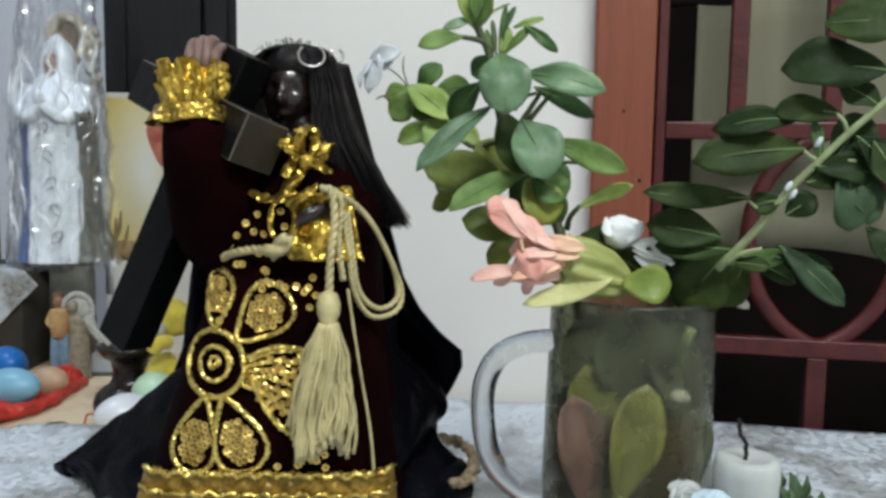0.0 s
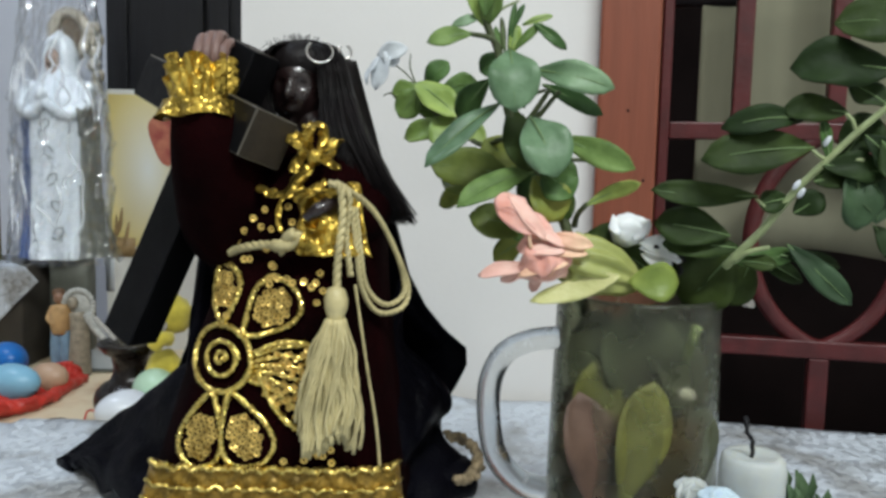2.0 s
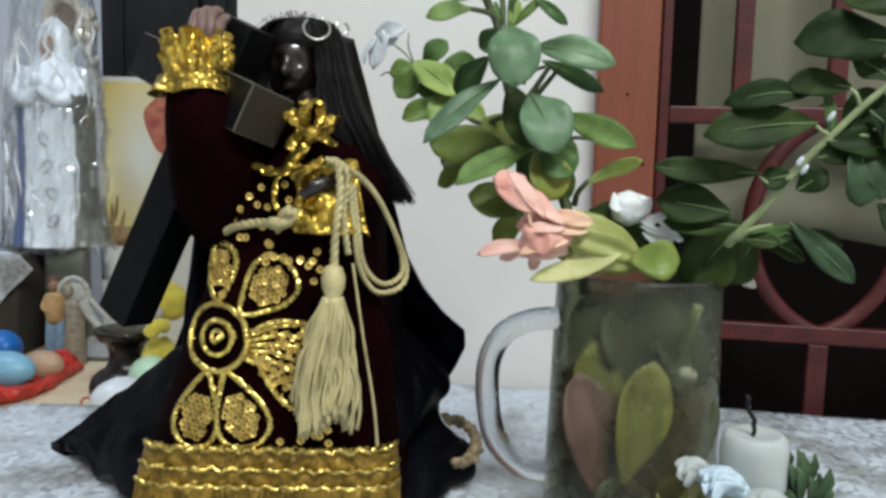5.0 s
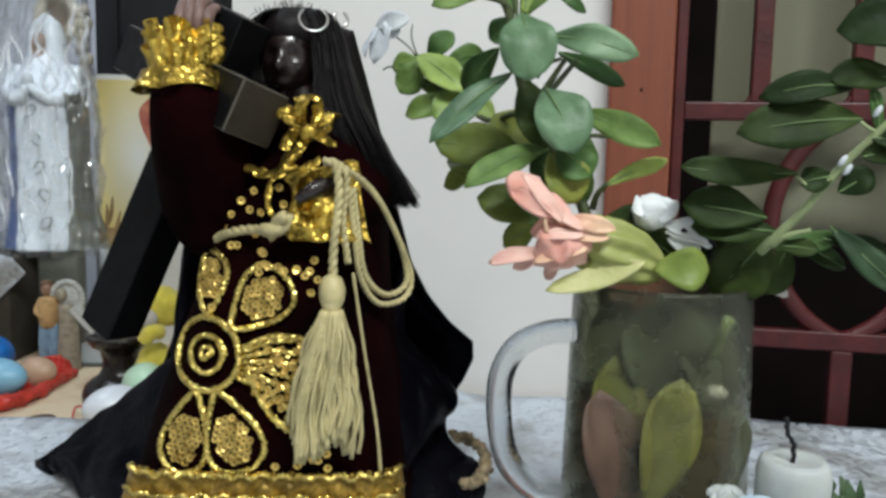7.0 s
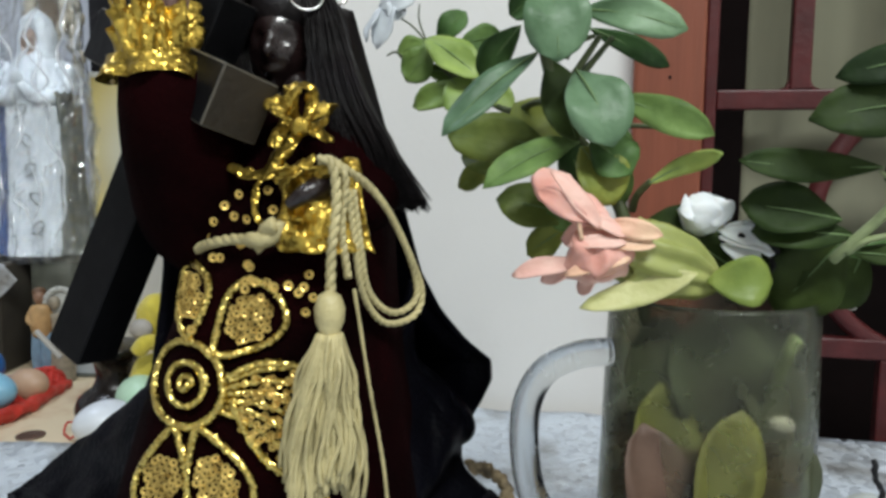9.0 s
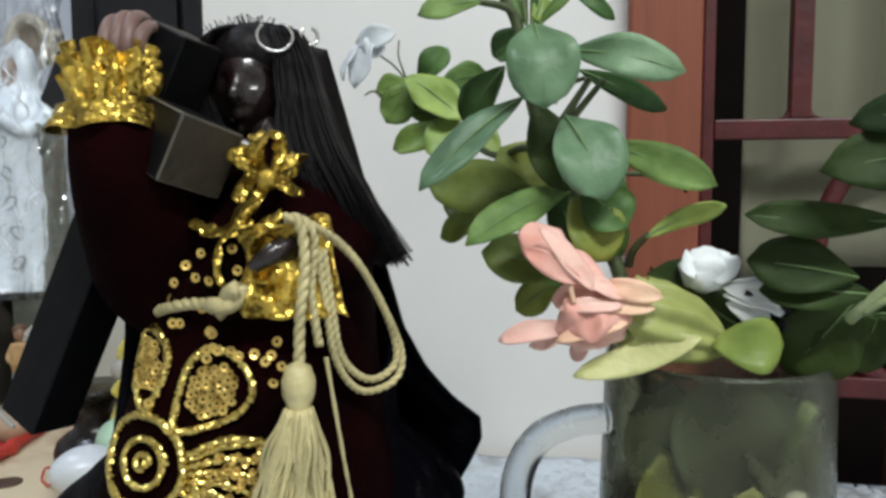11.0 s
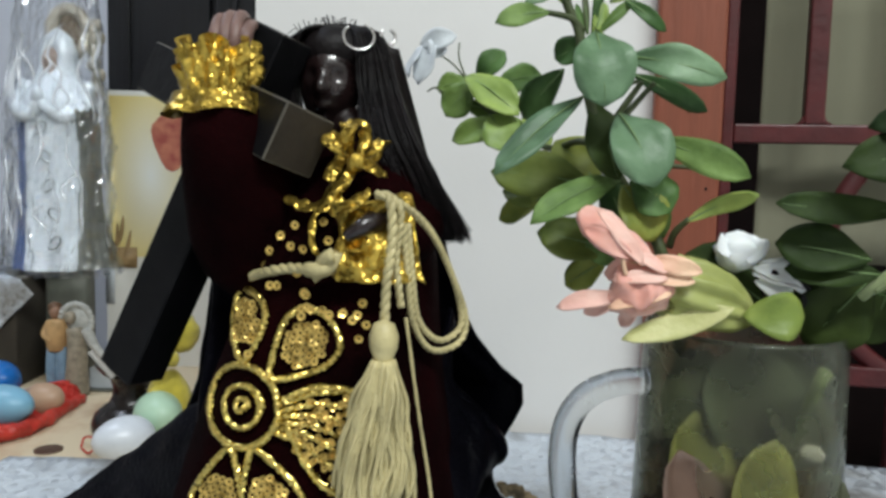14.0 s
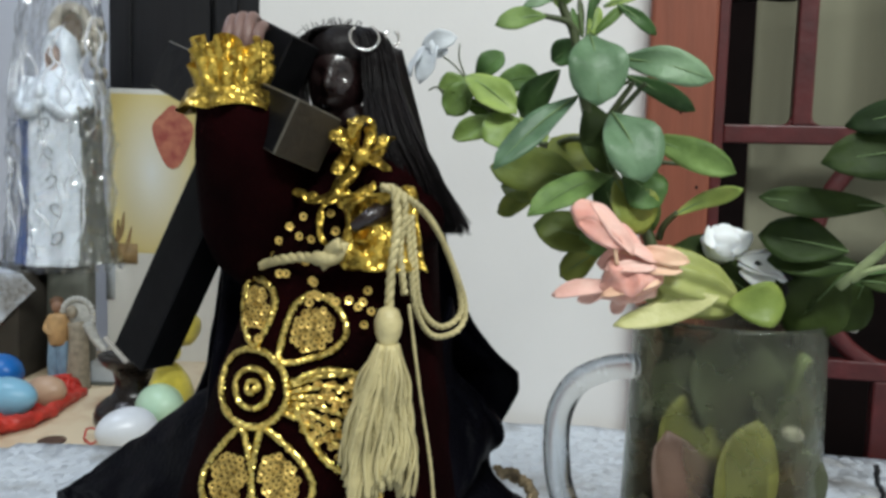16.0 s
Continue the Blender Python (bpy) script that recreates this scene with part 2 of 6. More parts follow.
def add_tube(bm, points, radius, sides=8, steps=6, flat=1.0, twist=0.0):
    line = smooth_line(points, steps) if steps > 1 else [Vector(q) for q in points]
    n = len(line)
    rad = radius if callable(radius) else (lambda u: radius)
    normal = None
    rings = []
    for i, c in enumerate(line):
        t = (line[min(i + 1, n - 1)] - line[max(i - 1, 0)]).normalized()
        if normal is None:
            normal = t.orthogonal().normalized()
        normal = (normal - t * normal.dot(t)).normalized()
        side = t.cross(normal)
        r = rad(i / (n - 1))
        ring = []
        for k in range(sides):
            a = 2 * math.pi * k / sides
            rr = r * (1 + twist * math.sin(3 * (a + i * 0.9)))
            ring.append(bm.verts.new(c + normal * math.cos(a) * rr + side * math.sin(a) * rr * flat))
        rings.append(ring)
    for a, b in zip(rings, rings[1:]):
        for k in range(sides):
            bm.faces.new((a[k], a[(k + 1) % sides], b[(k + 1) % sides], b[k]))
    bm.faces.new(list(reversed(rings[0])))
    bm.faces.new(rings[-1])
    return bm


def tube(points, radius, sides=8, steps=6, flat=1.0, twist=0.0):
    return add_tube(bmesh.new(), points, radius, sides, steps, flat, twist)


def tube_part(name, points, radius, material, parent, label=""):
    return part(name, tube(points, lambda u: radius * (1.15 - 0.4 * u)), material, parent, label)


def add_ball(bm, centre, size, turn=None, seg=20, rings=12):
    m = Matrix.LocRotScale(centre, turn, size if isinstance(size, (tuple, list)) else (size,) * 3)
    return bmesh.ops.create_uvsphere(bm, u_segments=seg, v_segments=rings, radius=1, matrix=m)["verts"]


def ball(centre, size, turn=None, seg=20, rings=12):
    bm = bmesh.new()
    add_ball(bm, centre, size, turn, seg, rings)
    return bm


def lathe(profile, centre, sides=32, ripple=None):
    bm = bmesh.new()
    rows = []
    for j, (r, z) in enumerate(profile):
        row = []
        for k in range(sides):
            a = 2 * math.pi * k / sides
            rr = r * (1 + (ripple(a, z) if ripple else 0))
            row.append(bm.verts.new((centre[0] + rr * math.cos(a), centre[1] + rr * math.sin(a), centre[2] + z)))
        rows.append(row)
    for a, b in zip(rows, rows[1:]):
        for k in range(sides):
            bm.faces.new((a[k], a[(k + 1) % sides], b[(k + 1) % sides], b[k]))
    bm.faces.new(list(reversed(rows[0])))
    bm.faces.new(rows[-1])
    return bm


def sheet(fn, nu, nv, thick=0.0):
    """A sheet fn(u, v) with u, v in 0..1, given a thickness along its normals."""
    bm = bmesh.new()
    grid = [[bm.verts.new(fn(i / nu, j / nv)) for j in range(nv + 1)] for i in range(nu + 1)]
    for i in range(nu):
        for j in range(nv):
            bm.faces.new((grid[i][j], grid[i + 1][j], grid[i + 1][j + 1], grid[i][j + 1]))
    if thick:
        bmesh.ops.recalc_face_normals(bm, faces=bm.faces)
        bmesh.ops.solidify(bm, geom=list(bm.faces), thickness=thick)
    return bm


def wob(x, y, z, s=20.0):
    return noise.noise(Vector((x * s, y * s, z * s)))


# ---- room ----
BACK = Matrix.Translation((0, 0.727, 0)) @ Matrix.Rotation(radians(-11.6), 4, "Z")  # frame of the wall behind the table: x along it, y into it


def local(x, y, z):
    return BACK @ Vector((x, y, z))


def wall(name, x0, y0, z0, x1, y1, z1, material, bevel=0.0):
    return tagged(part(name, box(x0, y0, z0, x1, y1, z1, bevel, BACK), material, smooth=False), kind="structure")


WX0, WX1, WZ0, WZ1 = 0.139, 1.24, 0.42, 1.86
wall("wall_north", -0.205, 0, 0, WX0, 0.13, 2.6, M_WALL)
wall("wall_north_east", WX1, 0, 0, 1.9, 0.13, 2.6, M_WALL)
wall("wall_north_sill", WX0, 0, 0, WX1, 0.13, WZ0, M_WALL)
wall("wall_north_head", WX0, 0, WZ1, WX1, 0.13, 2.6, M_WALL)
wall("wall_east", 1.9, -2.9, 0, 2.02, 0.13, 2.6, M_WALL)
wall("wall_south", -2.1, -3.02, 0, 2.02, -2.9, 2.6, M_WALL)
wall("wall_west", -2.22, -3.02, 0, -2.1, 0.85, 2.6, M_WALL)
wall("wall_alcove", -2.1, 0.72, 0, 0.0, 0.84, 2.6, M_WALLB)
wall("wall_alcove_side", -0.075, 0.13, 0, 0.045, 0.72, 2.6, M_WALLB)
wall("floor", -2.22, -3.02, -0.1, 2.02, 1.6, 0, M_FLOOR)
wall("ceiling", -2.22, -3.02, 2.6, 2.02, 1.6, 2.7, M_WALL)
# near-black sheet behind the grille: the unlit room's darkness is its colour
wall("unlit_room_sheet", WX0 - 0.2, 0.75, 0.0, WX1 + 0.4, 0.8, 2.6, M_DARK)

lamp = thing("ceiling_lamp", (0.35, -0.75, 2.5), "long white fluorescent tube lamp under the ceiling", "lamp")
part("housing", box(-0.3, -0.80, 2.52, 1.0, -0.70, 2.6, 0.006), M_PORC, lamp)

# window: wooden frame, iron grille, curtain
win = tagged(new("window_1"), "red-brown wooden window with a maroon iron grille and beige curtain", "window", kind="structure")
for x0, x1, z0, z1 in ((WX0, WX0 + 0.052, WZ0, WZ1), (WX1 - 0.052, WX1, WZ0, WZ1), (WX0 + 0.052, WX1 - 0.052, WZ0, WZ0 + 0.05), (WX0 + 0.052, WX1 - 0.052, WZ1 - 0.05, WZ1)):
    part("window_frame", box(x0, -0.018, z0, x1, 0.09, z1, 0.003, BACK), M_FRAME, win, smooth=False)
for x, z in ((0.1655, 1.022), (0.158, 0.905), (0.181, 0.962), (0.170, 0.842)):
    part("paint_chip", ball(local(x, -0.0182, z), (0.0012, 0.0006, 0.0016), None, 8, 6), M_DARK, win, "dark chip in the paint")
GX, GY = WX0 + 0.0545, 0.004


def flat_bar(x0, z0, x1, z1):
    return part("grille_bar", box(x0, GY, z0, x1, GY + 0.012, z1, 0.0015, BACK), M_IRON, win, smooth=False)


def arc_bar(cx, cz, rx, rz, a0, a1, width=0.0145):
    def f(u, v):
        a = radians(a0 + (a1 - a0) * u)
        k = 2 * math.pi * v
        r = width / 2 * math.cos(k)
        return local(cx + (rx + r) * math.cos(a), GY + 0.006 + 0.0055 * math.sin(k), cz + (rz + r) * math.sin(a))

    return part("grille_bar", sheet(f, 28, 10), M_IRON, win)


flat_bar(GX, WZ0 + 0.05, GX + 0.009, WZ1 - 0.05)
MIDX, UPZ, LOWZ = 0.340, 1.007, 0.8165
flat_bar(GX + 0.009, UPZ - 0.0075, WX1 - 0.06, UPZ + 0.0075)
flat_bar(GX + 0.009, LOWZ - 0.008, WX1 - 0.06, LOWZ + 0.008)
for x in (0.2625, MIDX, 0.424, 0.508, 0.592):
    flat_bar(x - 0.0075, UPZ + 0.0075, x + 0.0075, WZ1 - 0.05)
for x in (MIDX, 0.592):
    flat_bar(x - 0.0085, WZ0 + 0.05, x + 0.0085, LOWZ - 0.008)
for cx in (MIDX, 0.592):
    arc_bar(cx + 0.028, LOWZ + 0.0953, 0.090, 0.100, 109, 251)
    arc_bar(cx - 0.028, LOWZ + 0.0953, 0.090, 0.100, -71, 71)
for x in (0.2625, MIDX, 0.424):  # rounded welds
    for s in (-1, 1):
        bm = bmesh.new()
        v = [bm.verts.new(local(x + s * a, GY + b, UPZ + 0.0075 + c)) for b in (0.002, 0.010) for a, c in ((0.0072, 0), (0.015, 0), (0.0095, 0.0025), (0.0072, 0.008))]
        for k in range(4):
            bm.faces.new((v[k], v[(k + 1) % 4], v[4 + (k + 1) % 4], v[4 + k]))
        bm.faces.new(v[:4])
        bm.faces.new(v[4:])
        part("weld", bm, M_IRON, win)

curtain = tagged(
    part("curtain", sheet(lambda u, v: local(0.231 + 0.85 * u, 0.052 + 0.0022 * math.sin(u * 60) + 0.002 * math.sin(u * 23 + v), 0.890 + 0.012 * math.sin(u * 14) + 0.235 * v), 160, 8, 0.002), M_CURTAIN),
    "plain beige cloth curtain hanging behind the window grille", "curtain")
part("curtain_rod", tube([local(0.15, 0.055, 1.128), local(0.6, 0.055, 1.128), local(1.2, 0.055, 1.128)], 0.004, 10, 1), M_BLACKWOOD, curtain, "dark thin rod")

# tall dark cabinet in the alcove
cab = thing("cabinet", (-0.3, 1.4, 0), "tall black lacquered cabinet with panelled doors against the wall", "cabinet")
CX0, CX1, CY = -0.577, -0.06, 1.33
part("body", box(CX0, CY + 0.02, 0.0, CX1, CY + 0.13, 2.05, 0.004), M_BLACKWOOD, cab, smooth=False)
for k in range(3):
    w = (CX1 - CX0) / 3
    part("door", box(CX0 + k * w + 0.004, CY, 0.1, CX0 + (k + 1) * w - 0.004, CY + 0.018, 2.0, 0.003), M_BLACKWOOD, cab, smooth=False)
    part("moulding", box(CX0 + k * w + 0.03, CY - 0.006, 0.2, CX0 + k * w + 0.042, CY - 0.001, 1.9, 0.001), M_BLACKWOOD, cab, smooth=False)

# main table with its cloth
TOP = 0.75
table = thing("table", (0.1, 0.3, 0), "brown wooden table under a pale lace cloth", "table")
part("tabletop", box(-0.56, -0.08, TOP - 0.035, 0.9, 0.515, TOP - 0.006, 0.004), M_WOOD, table, smooth=False)
for x in (-0.5, 0.84):
    for y in (-0.04, 0.47):
        part("leg", box(x - 0.025, y - 0.025, 0, x + 0.025, y + 0.025, TOP - 0.035, 0.004), M_WOOD, table, smooth=False)


def cloth_back(x):
    """The cloth's far edge: along the wall, and short of it past the wall's end."""
    near_wall = 0.727 - 0.2053 * x - 0.012
    k = min(1, max(0, (-x - 0.16) / 0.06))
    return near_wall * (1 - k) + (0.612 - 0.02 * x) * k


def cloth_at(u, v):
    x = -0.6 + 1.24 * u
    y = -0.1 + (cloth_back(x) + 0.1) * v
    return (x, y, TOP + 0.0012 * wob(x, y, 0, 30) + 0.0008 * wob(x, y, 3, 90) + 0.010 * max(0, v - 0.93) / 0.07 * (0.2 < u < 0.6) * (0.5 + 0.5 * wob(x, 0, 1, 12)))


cloth = tagged(part("tablecloth", sheet(cloth_at, 150, 80, 0.003), M_LACE), "pale bluish-white lace tablecloth with a glittering relief pattern", "tablecloth")
shelf = thing("side_table", (-0.6, 0.95, 0), "low side table covered with beige printed paper", "table")
LOW = 0.662
part("tabletop", box(-1.25, 0.66, LOW - 0.03, -0.20, 1.32, LOW - 0.003, 0.003), M_WOOD, shelf, smooth=False)
part("paper_cover", box(-1.25, 0.66, LOW - 0.0028, -0.20, 1.32, LOW, 0.0005), M_PAPER, shelf, "beige paper with brown print", smooth=False)
for x in (-1.2, -0.25):
    for y in (0.70, 1.28):
        part("leg", box(x - 0.022, y - 0.022, 0, x + 0.022, y + 0.022, LOW - 0.03, 0.003), M_WOOD, shelf, smooth=False)

# ---- robed figure ----
ZS = (0.765, 0.785, 0.81, 0.863, 0.90, 0.93, 0.955, 0.975, 0.99)


def robe_section(z):
    c = np.interp(z, ZS, (-0.093, -0.092, -0.090, -0.086, -0.081, -0.076, -0.073, -0.072, -0.072))
    rx = np.interp(z, ZS, (0.074, 0.072, 0.067, 0.056, 0.048, 0.041, 0.035, 0.026, 0.012))
    ry = np.interp(z, ZS, (0.062, 0.061, 0.060, 0.056, 0.050, 0.044, 0.036, 0.026, 0.013))
    cy = np.interp(z, ZS, (0.450, 0.450, 0.450, 0.450, 0.450, 0.452, 0.455, 0.458, 0.462))
    return c, cy, rx, ry


def square(z):
    return float(np.interp(z, (0.80, 0.88), (4.0, 2.6)))


def robe_front(x, z, lift=0.002):
    c, cy, rx, ry = robe_section(z)
    s = min(0.985, abs((x - c) / rx))
    n = square(z)
    return Vector((x, cy - ry * (1 - s**n) ** (1 / n) - lift, z))


def robe_at(u, v, grow=0.0):
    z = 0.765 + 0.225 * v
    c, cy, rx, ry = robe_section(z)
    a = 2 * math.pi * u
    ca, sa = math.cos(a), math.sin(a)
    n = square(z)
    k = (abs(ca) ** n + abs(sa) ** n) ** (-1 / n)
    fold = 1 + 0.018 * (1 - v) * math.sin(a * 11 + 3 * v) + 0.01 * wob(ca, sa, z * 10, 3)
    return Vector((c + (rx + grow) * k * ca * fold, cy + (ry + grow) * k * sa * fold, z))


statue_base = tagged(part("round_pedestal", lathe([(0.0, 0), (0.058, 0), (0.06, 0.004), (0.058, 0.016), (0.052, 0.022), (0.0, 0.022)], (-0.092, 0.45, TOP + 0.002)), M_SKIN), "dark round wooden pedestal under the robed statue", "pedestal")
robe = thing("robe", (-0.09, 0.45, 0.765), "maroon velvet robe with a gold sequin flower and gold lace hem", "robe")
part("velvet", sheet(lambda u, v: robe_at(u, v), 96, 40), M_VELVET, robe, "dark maroon velvet")


def sleeve(points, radii):
    return tube(points, lambda u: float(np.interp(u, np.linspace(0, 1, len(radii)), radii)), 20, 8)


part("sleeve", sleeve([(-0.100, 0.464, 0.935), (-0.122, 0.452, 0.932), (-0.1265, 0.436, 0.953), (-0.1290, 0.424, 0.977), (-0.1325, 0.424, 0.997)], (0.026, 0.031, 0.0270, 0.0225, 0.0180)), M_VELVET, robe)
part("sleeve", sleeve([(-0.054, 0.455, 0.955), (-0.046, 0.440, 0.942), (-0.052, 0.420, 0.936), (-0.066, 0.410, 0.940)], (0.014, 0.015, 0.013, 0.0115)), M_VELVET, robe)
part("sleeve_drape", sheet(lambda u, v: (-0.138 + 0.065 * u - 0.004 * v * (1 - u), 0.462 + 0.004 * math.sin(u * 9) - 0.012 * v * u, 0.885 + 0.095 * v - 0.012 * u * v), 24, 24, 0.002), M_VELVET, robe)
part("skirt_side", sheet(lambda u, v: (-0.140 + 0.025 * u + 0.010 * v, 0.47 + 0.01 * math.sin(u * 9), 0.77 + 0.19 * v), 12, 24, 0.002), M_VELVET, robe)


def ruffle(centre, axis, r0, r1, height, waves, amp, turns=1.0, layers=1):
    """A gathered ring of cloth round an axis."""
    bm = bmesh.new()
    q = Vector((0, 0, 1)).rotation_difference(Vector(axis))
    for layer in range(layers):
        nu, nv = 90, 8
        grid = []
        for i in range(nu):
            a = 2 * math.pi * i / nu * turns
            row = []
            for j in range(nv + 1):
                v = j / nv
                r = r0 + (r1 - r0) * v + amp * v * math.sin(a * waves + layer * 2) + amp * 0.7 * wob(math.cos(a) * 2, math.sin(a) * 2, v + layer * 5, 2.2)
                h = height * v + amp * 0.8 * v * math.cos(a * waves * 0.5 + 1)
                row.append(bm.verts.new(Vector(centre) + q @ Vector((r * math.cos(a), r * math.sin(a), h + layer * height * 0.3))))
            grid.append(row)
        for i in range(nu):
            for j in range(nv):
                a, b = grid[i], grid[(i + 1) % nu]
                bm.faces.new((a[j], b[j], b[j + 1], a[j + 1]))
    return bm


for k in range(3):
    part("cuff", ruffle((-0.1345, 0.424, 0.9955 + 0.0052 * k), (-0.02, -0.05, 1), 0.0150 - 0.0008 * k, 0.0160 - 0.0006 * k, 0.0165, 8 + k, 0.0036), M_GOLDCLOTH, robe, "ruffled gold lame cuff")
part("cuff_edge", ruffle((-0.1345, 0.424, 0.9990), (0.02, -0.05, -1), 0.0205, 0.0238, 0.009, 9, 0.0016), M_GOLDCLOTH, robe, "ruffled gold lame cuff")
part("cuff", ruffle((-0.060, 0.405, 0.940), (-1, -0.3, 0.1), 0.0095, 0.0135, 0.011, 6, 0.0026), M_GOLDCLOTH, robe, "ruffled gold lame cuff")


def lobe(bm, base, tip, width, cup=0.3):
    base, tip = Vector(base), Vector(tip)
    d = tip - base
    side = d.cross(Vector((0, 1, 0))).normalized()
    out = d.cross(side).normalized()
    if out.y > 0:
        out = -out
    n, m = 8, 6
    g = []
    for i in range(n + 1):
        u = i / n
        row = []
        for j in range(m + 1):
            s = 2 * j / m - 1
            w = width * 0.5 * math.sin(math.pi * min(1, 0.12 + 0.8 * u))
            row.append(bm.verts.new(base + d * u + side * s * w + out * (cup * width * (1 - s * s) * math.sin(math.pi * u) + 0.0012 * math.sin(s * 9 + u * 7))))
        g.append(row)
    for i in range(n):
        for j in range(m):
            bm.faces.new((g[i][j], g[i + 1][j], g[i + 1][j + 1], g[i][j + 1]))


BOW = Vector((-0.0726, 0.4180, 0.9708))


def ribbon(points, width, turn=0.0, crumple=0.0016):
    """A crumpled ribbon that runs along a line."""
    line = smooth_line(points, 8)
    n = len(line) - 1

    def at(u, v):
        i = min(n, round(u * n))
        t = (line[min(i + 1, n)] - line[max(i - 1, 0)]).normalized()
        side = t.cross(Vector((math.sin(turn), -1, math.cos(turn)))).normalized()
        w = width * (0.65 + 0.35 * math.sin(math.pi * u))
        p = line[i] + side * w * (v - 0.5)
        return p + Vector((wob(*p, 210), wob(*p, 240), wob(*p, 225))) * crumple + Vector((0, -0.18 * w * math.cos(math.pi * (v - 0.5)), 0))

    return sheet(at, n, 7, 0.0004)


part("bow_loop", ribbon([(-0.0726, 0.4180, 0.9708), (-0.0776, 0.4100, 0.9752), (-0.0830, 0.4120, 0.9793), (-0.0827, 0.4200, 0.9833), (-0.0770, 0.4240, 0.9769), (-0.0723, 0.4200, 0.9714)], 0.0062, 0.0), M_GOLDCLOTH, robe, "crumpled gold lame ribbon")
part("bow_loop", ribbon([(-0.0726, 0.4180, 0.9708), (-0.0746, 0.4120, 0.9789), (-0.0744, 0.4140, 0.9862), (-0.0702, 0.4220, 0.9880), (-0.0680, 0.4240, 0.9808), (-0.0717, 0.4200, 0.9714)], 0.0074, 0.0), M_GOLDCLOTH, robe, "crumpled gold lame ribbon")
part("bow_loop", ribbon([(-0.0719, 0.4180, 0.9708), (-0.0641, 0.4100, 0.9755), (-0.0597, 0.4120, 0.9805), (-0.0595, 0.4200, 0.9778), (-0.0643, 0.4240, 0.9729), (-0.0710, 0.4200, 0.9702)], 0.0056, 0.0), M_GOLDCLOTH, robe, "crumpled gold lame ribbon")
part("bow_tail", ribbon([(-0.0713, 0.4140, 0.9701), (-0.0632, 0.4080, 0.9684), (-0.0571, 0.4120, 0.9656)], 0.0068, 0.0), M_GOLDCLOTH, robe, "crumpled gold lame ribbon")
part("bow_tail", ribbon([(-0.0719, 0.4140, 0.9701), (-0.0757, 0.4080, 0.9622), (-0.0822, 0.4080, 0.9549), (-0.0890, 0.4120, 0.9498)], 0.0074, 0.0), M_GOLDCLOTH, robe, "crumpled gold lame ribbon")
part("bow_tail", ribbon([(-0.0778, 0.4200, 0.9756), (-0.0807, 0.4160, 0.9684), (-0.0827, 0.4140, 0.9623)], 0.0074, 0.0), M_GOLDCLOTH, robe, "crumpled gold lame ribbon")
part("collar", ribbon([(-0.1096, 0.4300, 0.9583), (-0.1023, 0.4200, 0.9536), (-0.0926, 0.4120, 0.9507), (-0.0840, 0.4080, 0.9506), (-0.0768, 0.4080, 0.9556)], 0.0053, 0.0), M_GOLDCLOTH, robe, "crumpled gold lame ribbon")
part("collar", ribbon([(-0.0875, 0.4080, 0.9488), (-0.0891, 0.4040, 0.9423), (-0.0875, 0.4020, 0.9348), (-0.0851, 0.4020, 0.9283)], 0.0031, 0.0), M_GOLDCLOTH, robe, "crumpled gold lame ribbon")
part("collar", ribbon([(-0.0812, 0.4060, 0.9505), (-0.0745, 0.4020, 0.9493), (-0.0699, 0.4020, 0.9529), (-0.0643, 0.4020, 0.9577)], 0.0074, 0.0), M_GOLDCLOTH, robe, "crumpled gold lame ribbon")
part("bow_knot", ball((-0.0705, 0.4090, 0.9703), (0.0045, 0.0035, 0.0042), seg=12, rings=8), M_GOLDCLOTH, robe)


def arm_drape_at(u, v):
    """Gold cloth gathered round the bent arm."""
    top = Vector((-0.0772, 0.3970, 0.9551)).lerp(Vector((-0.0470, 0.3970, 0.9558)), u)
    low = Vector((-0.0790, 0.3950, 0.9187)).lerp(Vector((-0.0398, 0.3980, 0.9193)), u)
    p = top.lerp(low, v)
    p.y -= 0.006 * math.sin(math.pi * u) + 0.0016 * math.sin(u * 19 + 9 * v + 3 * math.sin(5 * v))
    return p + Vector((wob(*p, 75), wob(*p, 85), wob(*p, 80))) * 0.0042 + Vector((0, wob(*p, 210), 0)) * 0.0022


part("arm_drape", sheet(arm_drape_at, 46, 30, 0.0006), M_GOLDCLOTH, robe, "gold cloth gathered round the arm")
part("cuff", ribbon([(-0.0738, 0.3980, 0.9488), (-0.0674, 0.3940, 0.9520), (-0.0582, 0.3940, 0.9516), (-0.0543, 0.3960, 0.9464), (-0.0560, 0.3960, 0.9400)], 0.0037, 0.0), M_GOLDCLOTH, robe, "ruffled gold lame cuff")
part("cuff", ribbon([(-0.0767, 0.3980, 0.9359), (-0.0708, 0.3940, 0.9339), (-0.0638, 0.3940, 0.9347), (-0.0583, 0.3960, 0.9376)], 0.0043, 0.0), M_GOLDCLOTH, robe, "ruffled gold lame cuff")

# gold flower on the robe
FX, FZ = -0.1172, 0.8640


def braid(points, r=0.0016):
    line = [robe_front(FX + x, FZ + z) for x, z in points]
    return part("braid", tube(line, r, 8, 6, twist=0.22), M_GOLD, robe)


def ring(r, a0=0, a1=360, wide=0.0018, n=14):
    return braid([(r * math.cos(radians(a0 + (a1 - a0) * k / n)), r * math.sin(radians(a0 + (a1 - a0) * k / n))) for k in range(n + 1)], wide)


ring(0.0168, 0, 372)
braid([((0.0085 + 0.0022 * max(0, k - 16) / 8) * math.cos(radians(60 - 20 * k)), (0.0085 + 0.0022 * max(0, k - 16) / 8) * math.sin(radians(60 - 20 * k))) for k in range(22)], 0.0015)
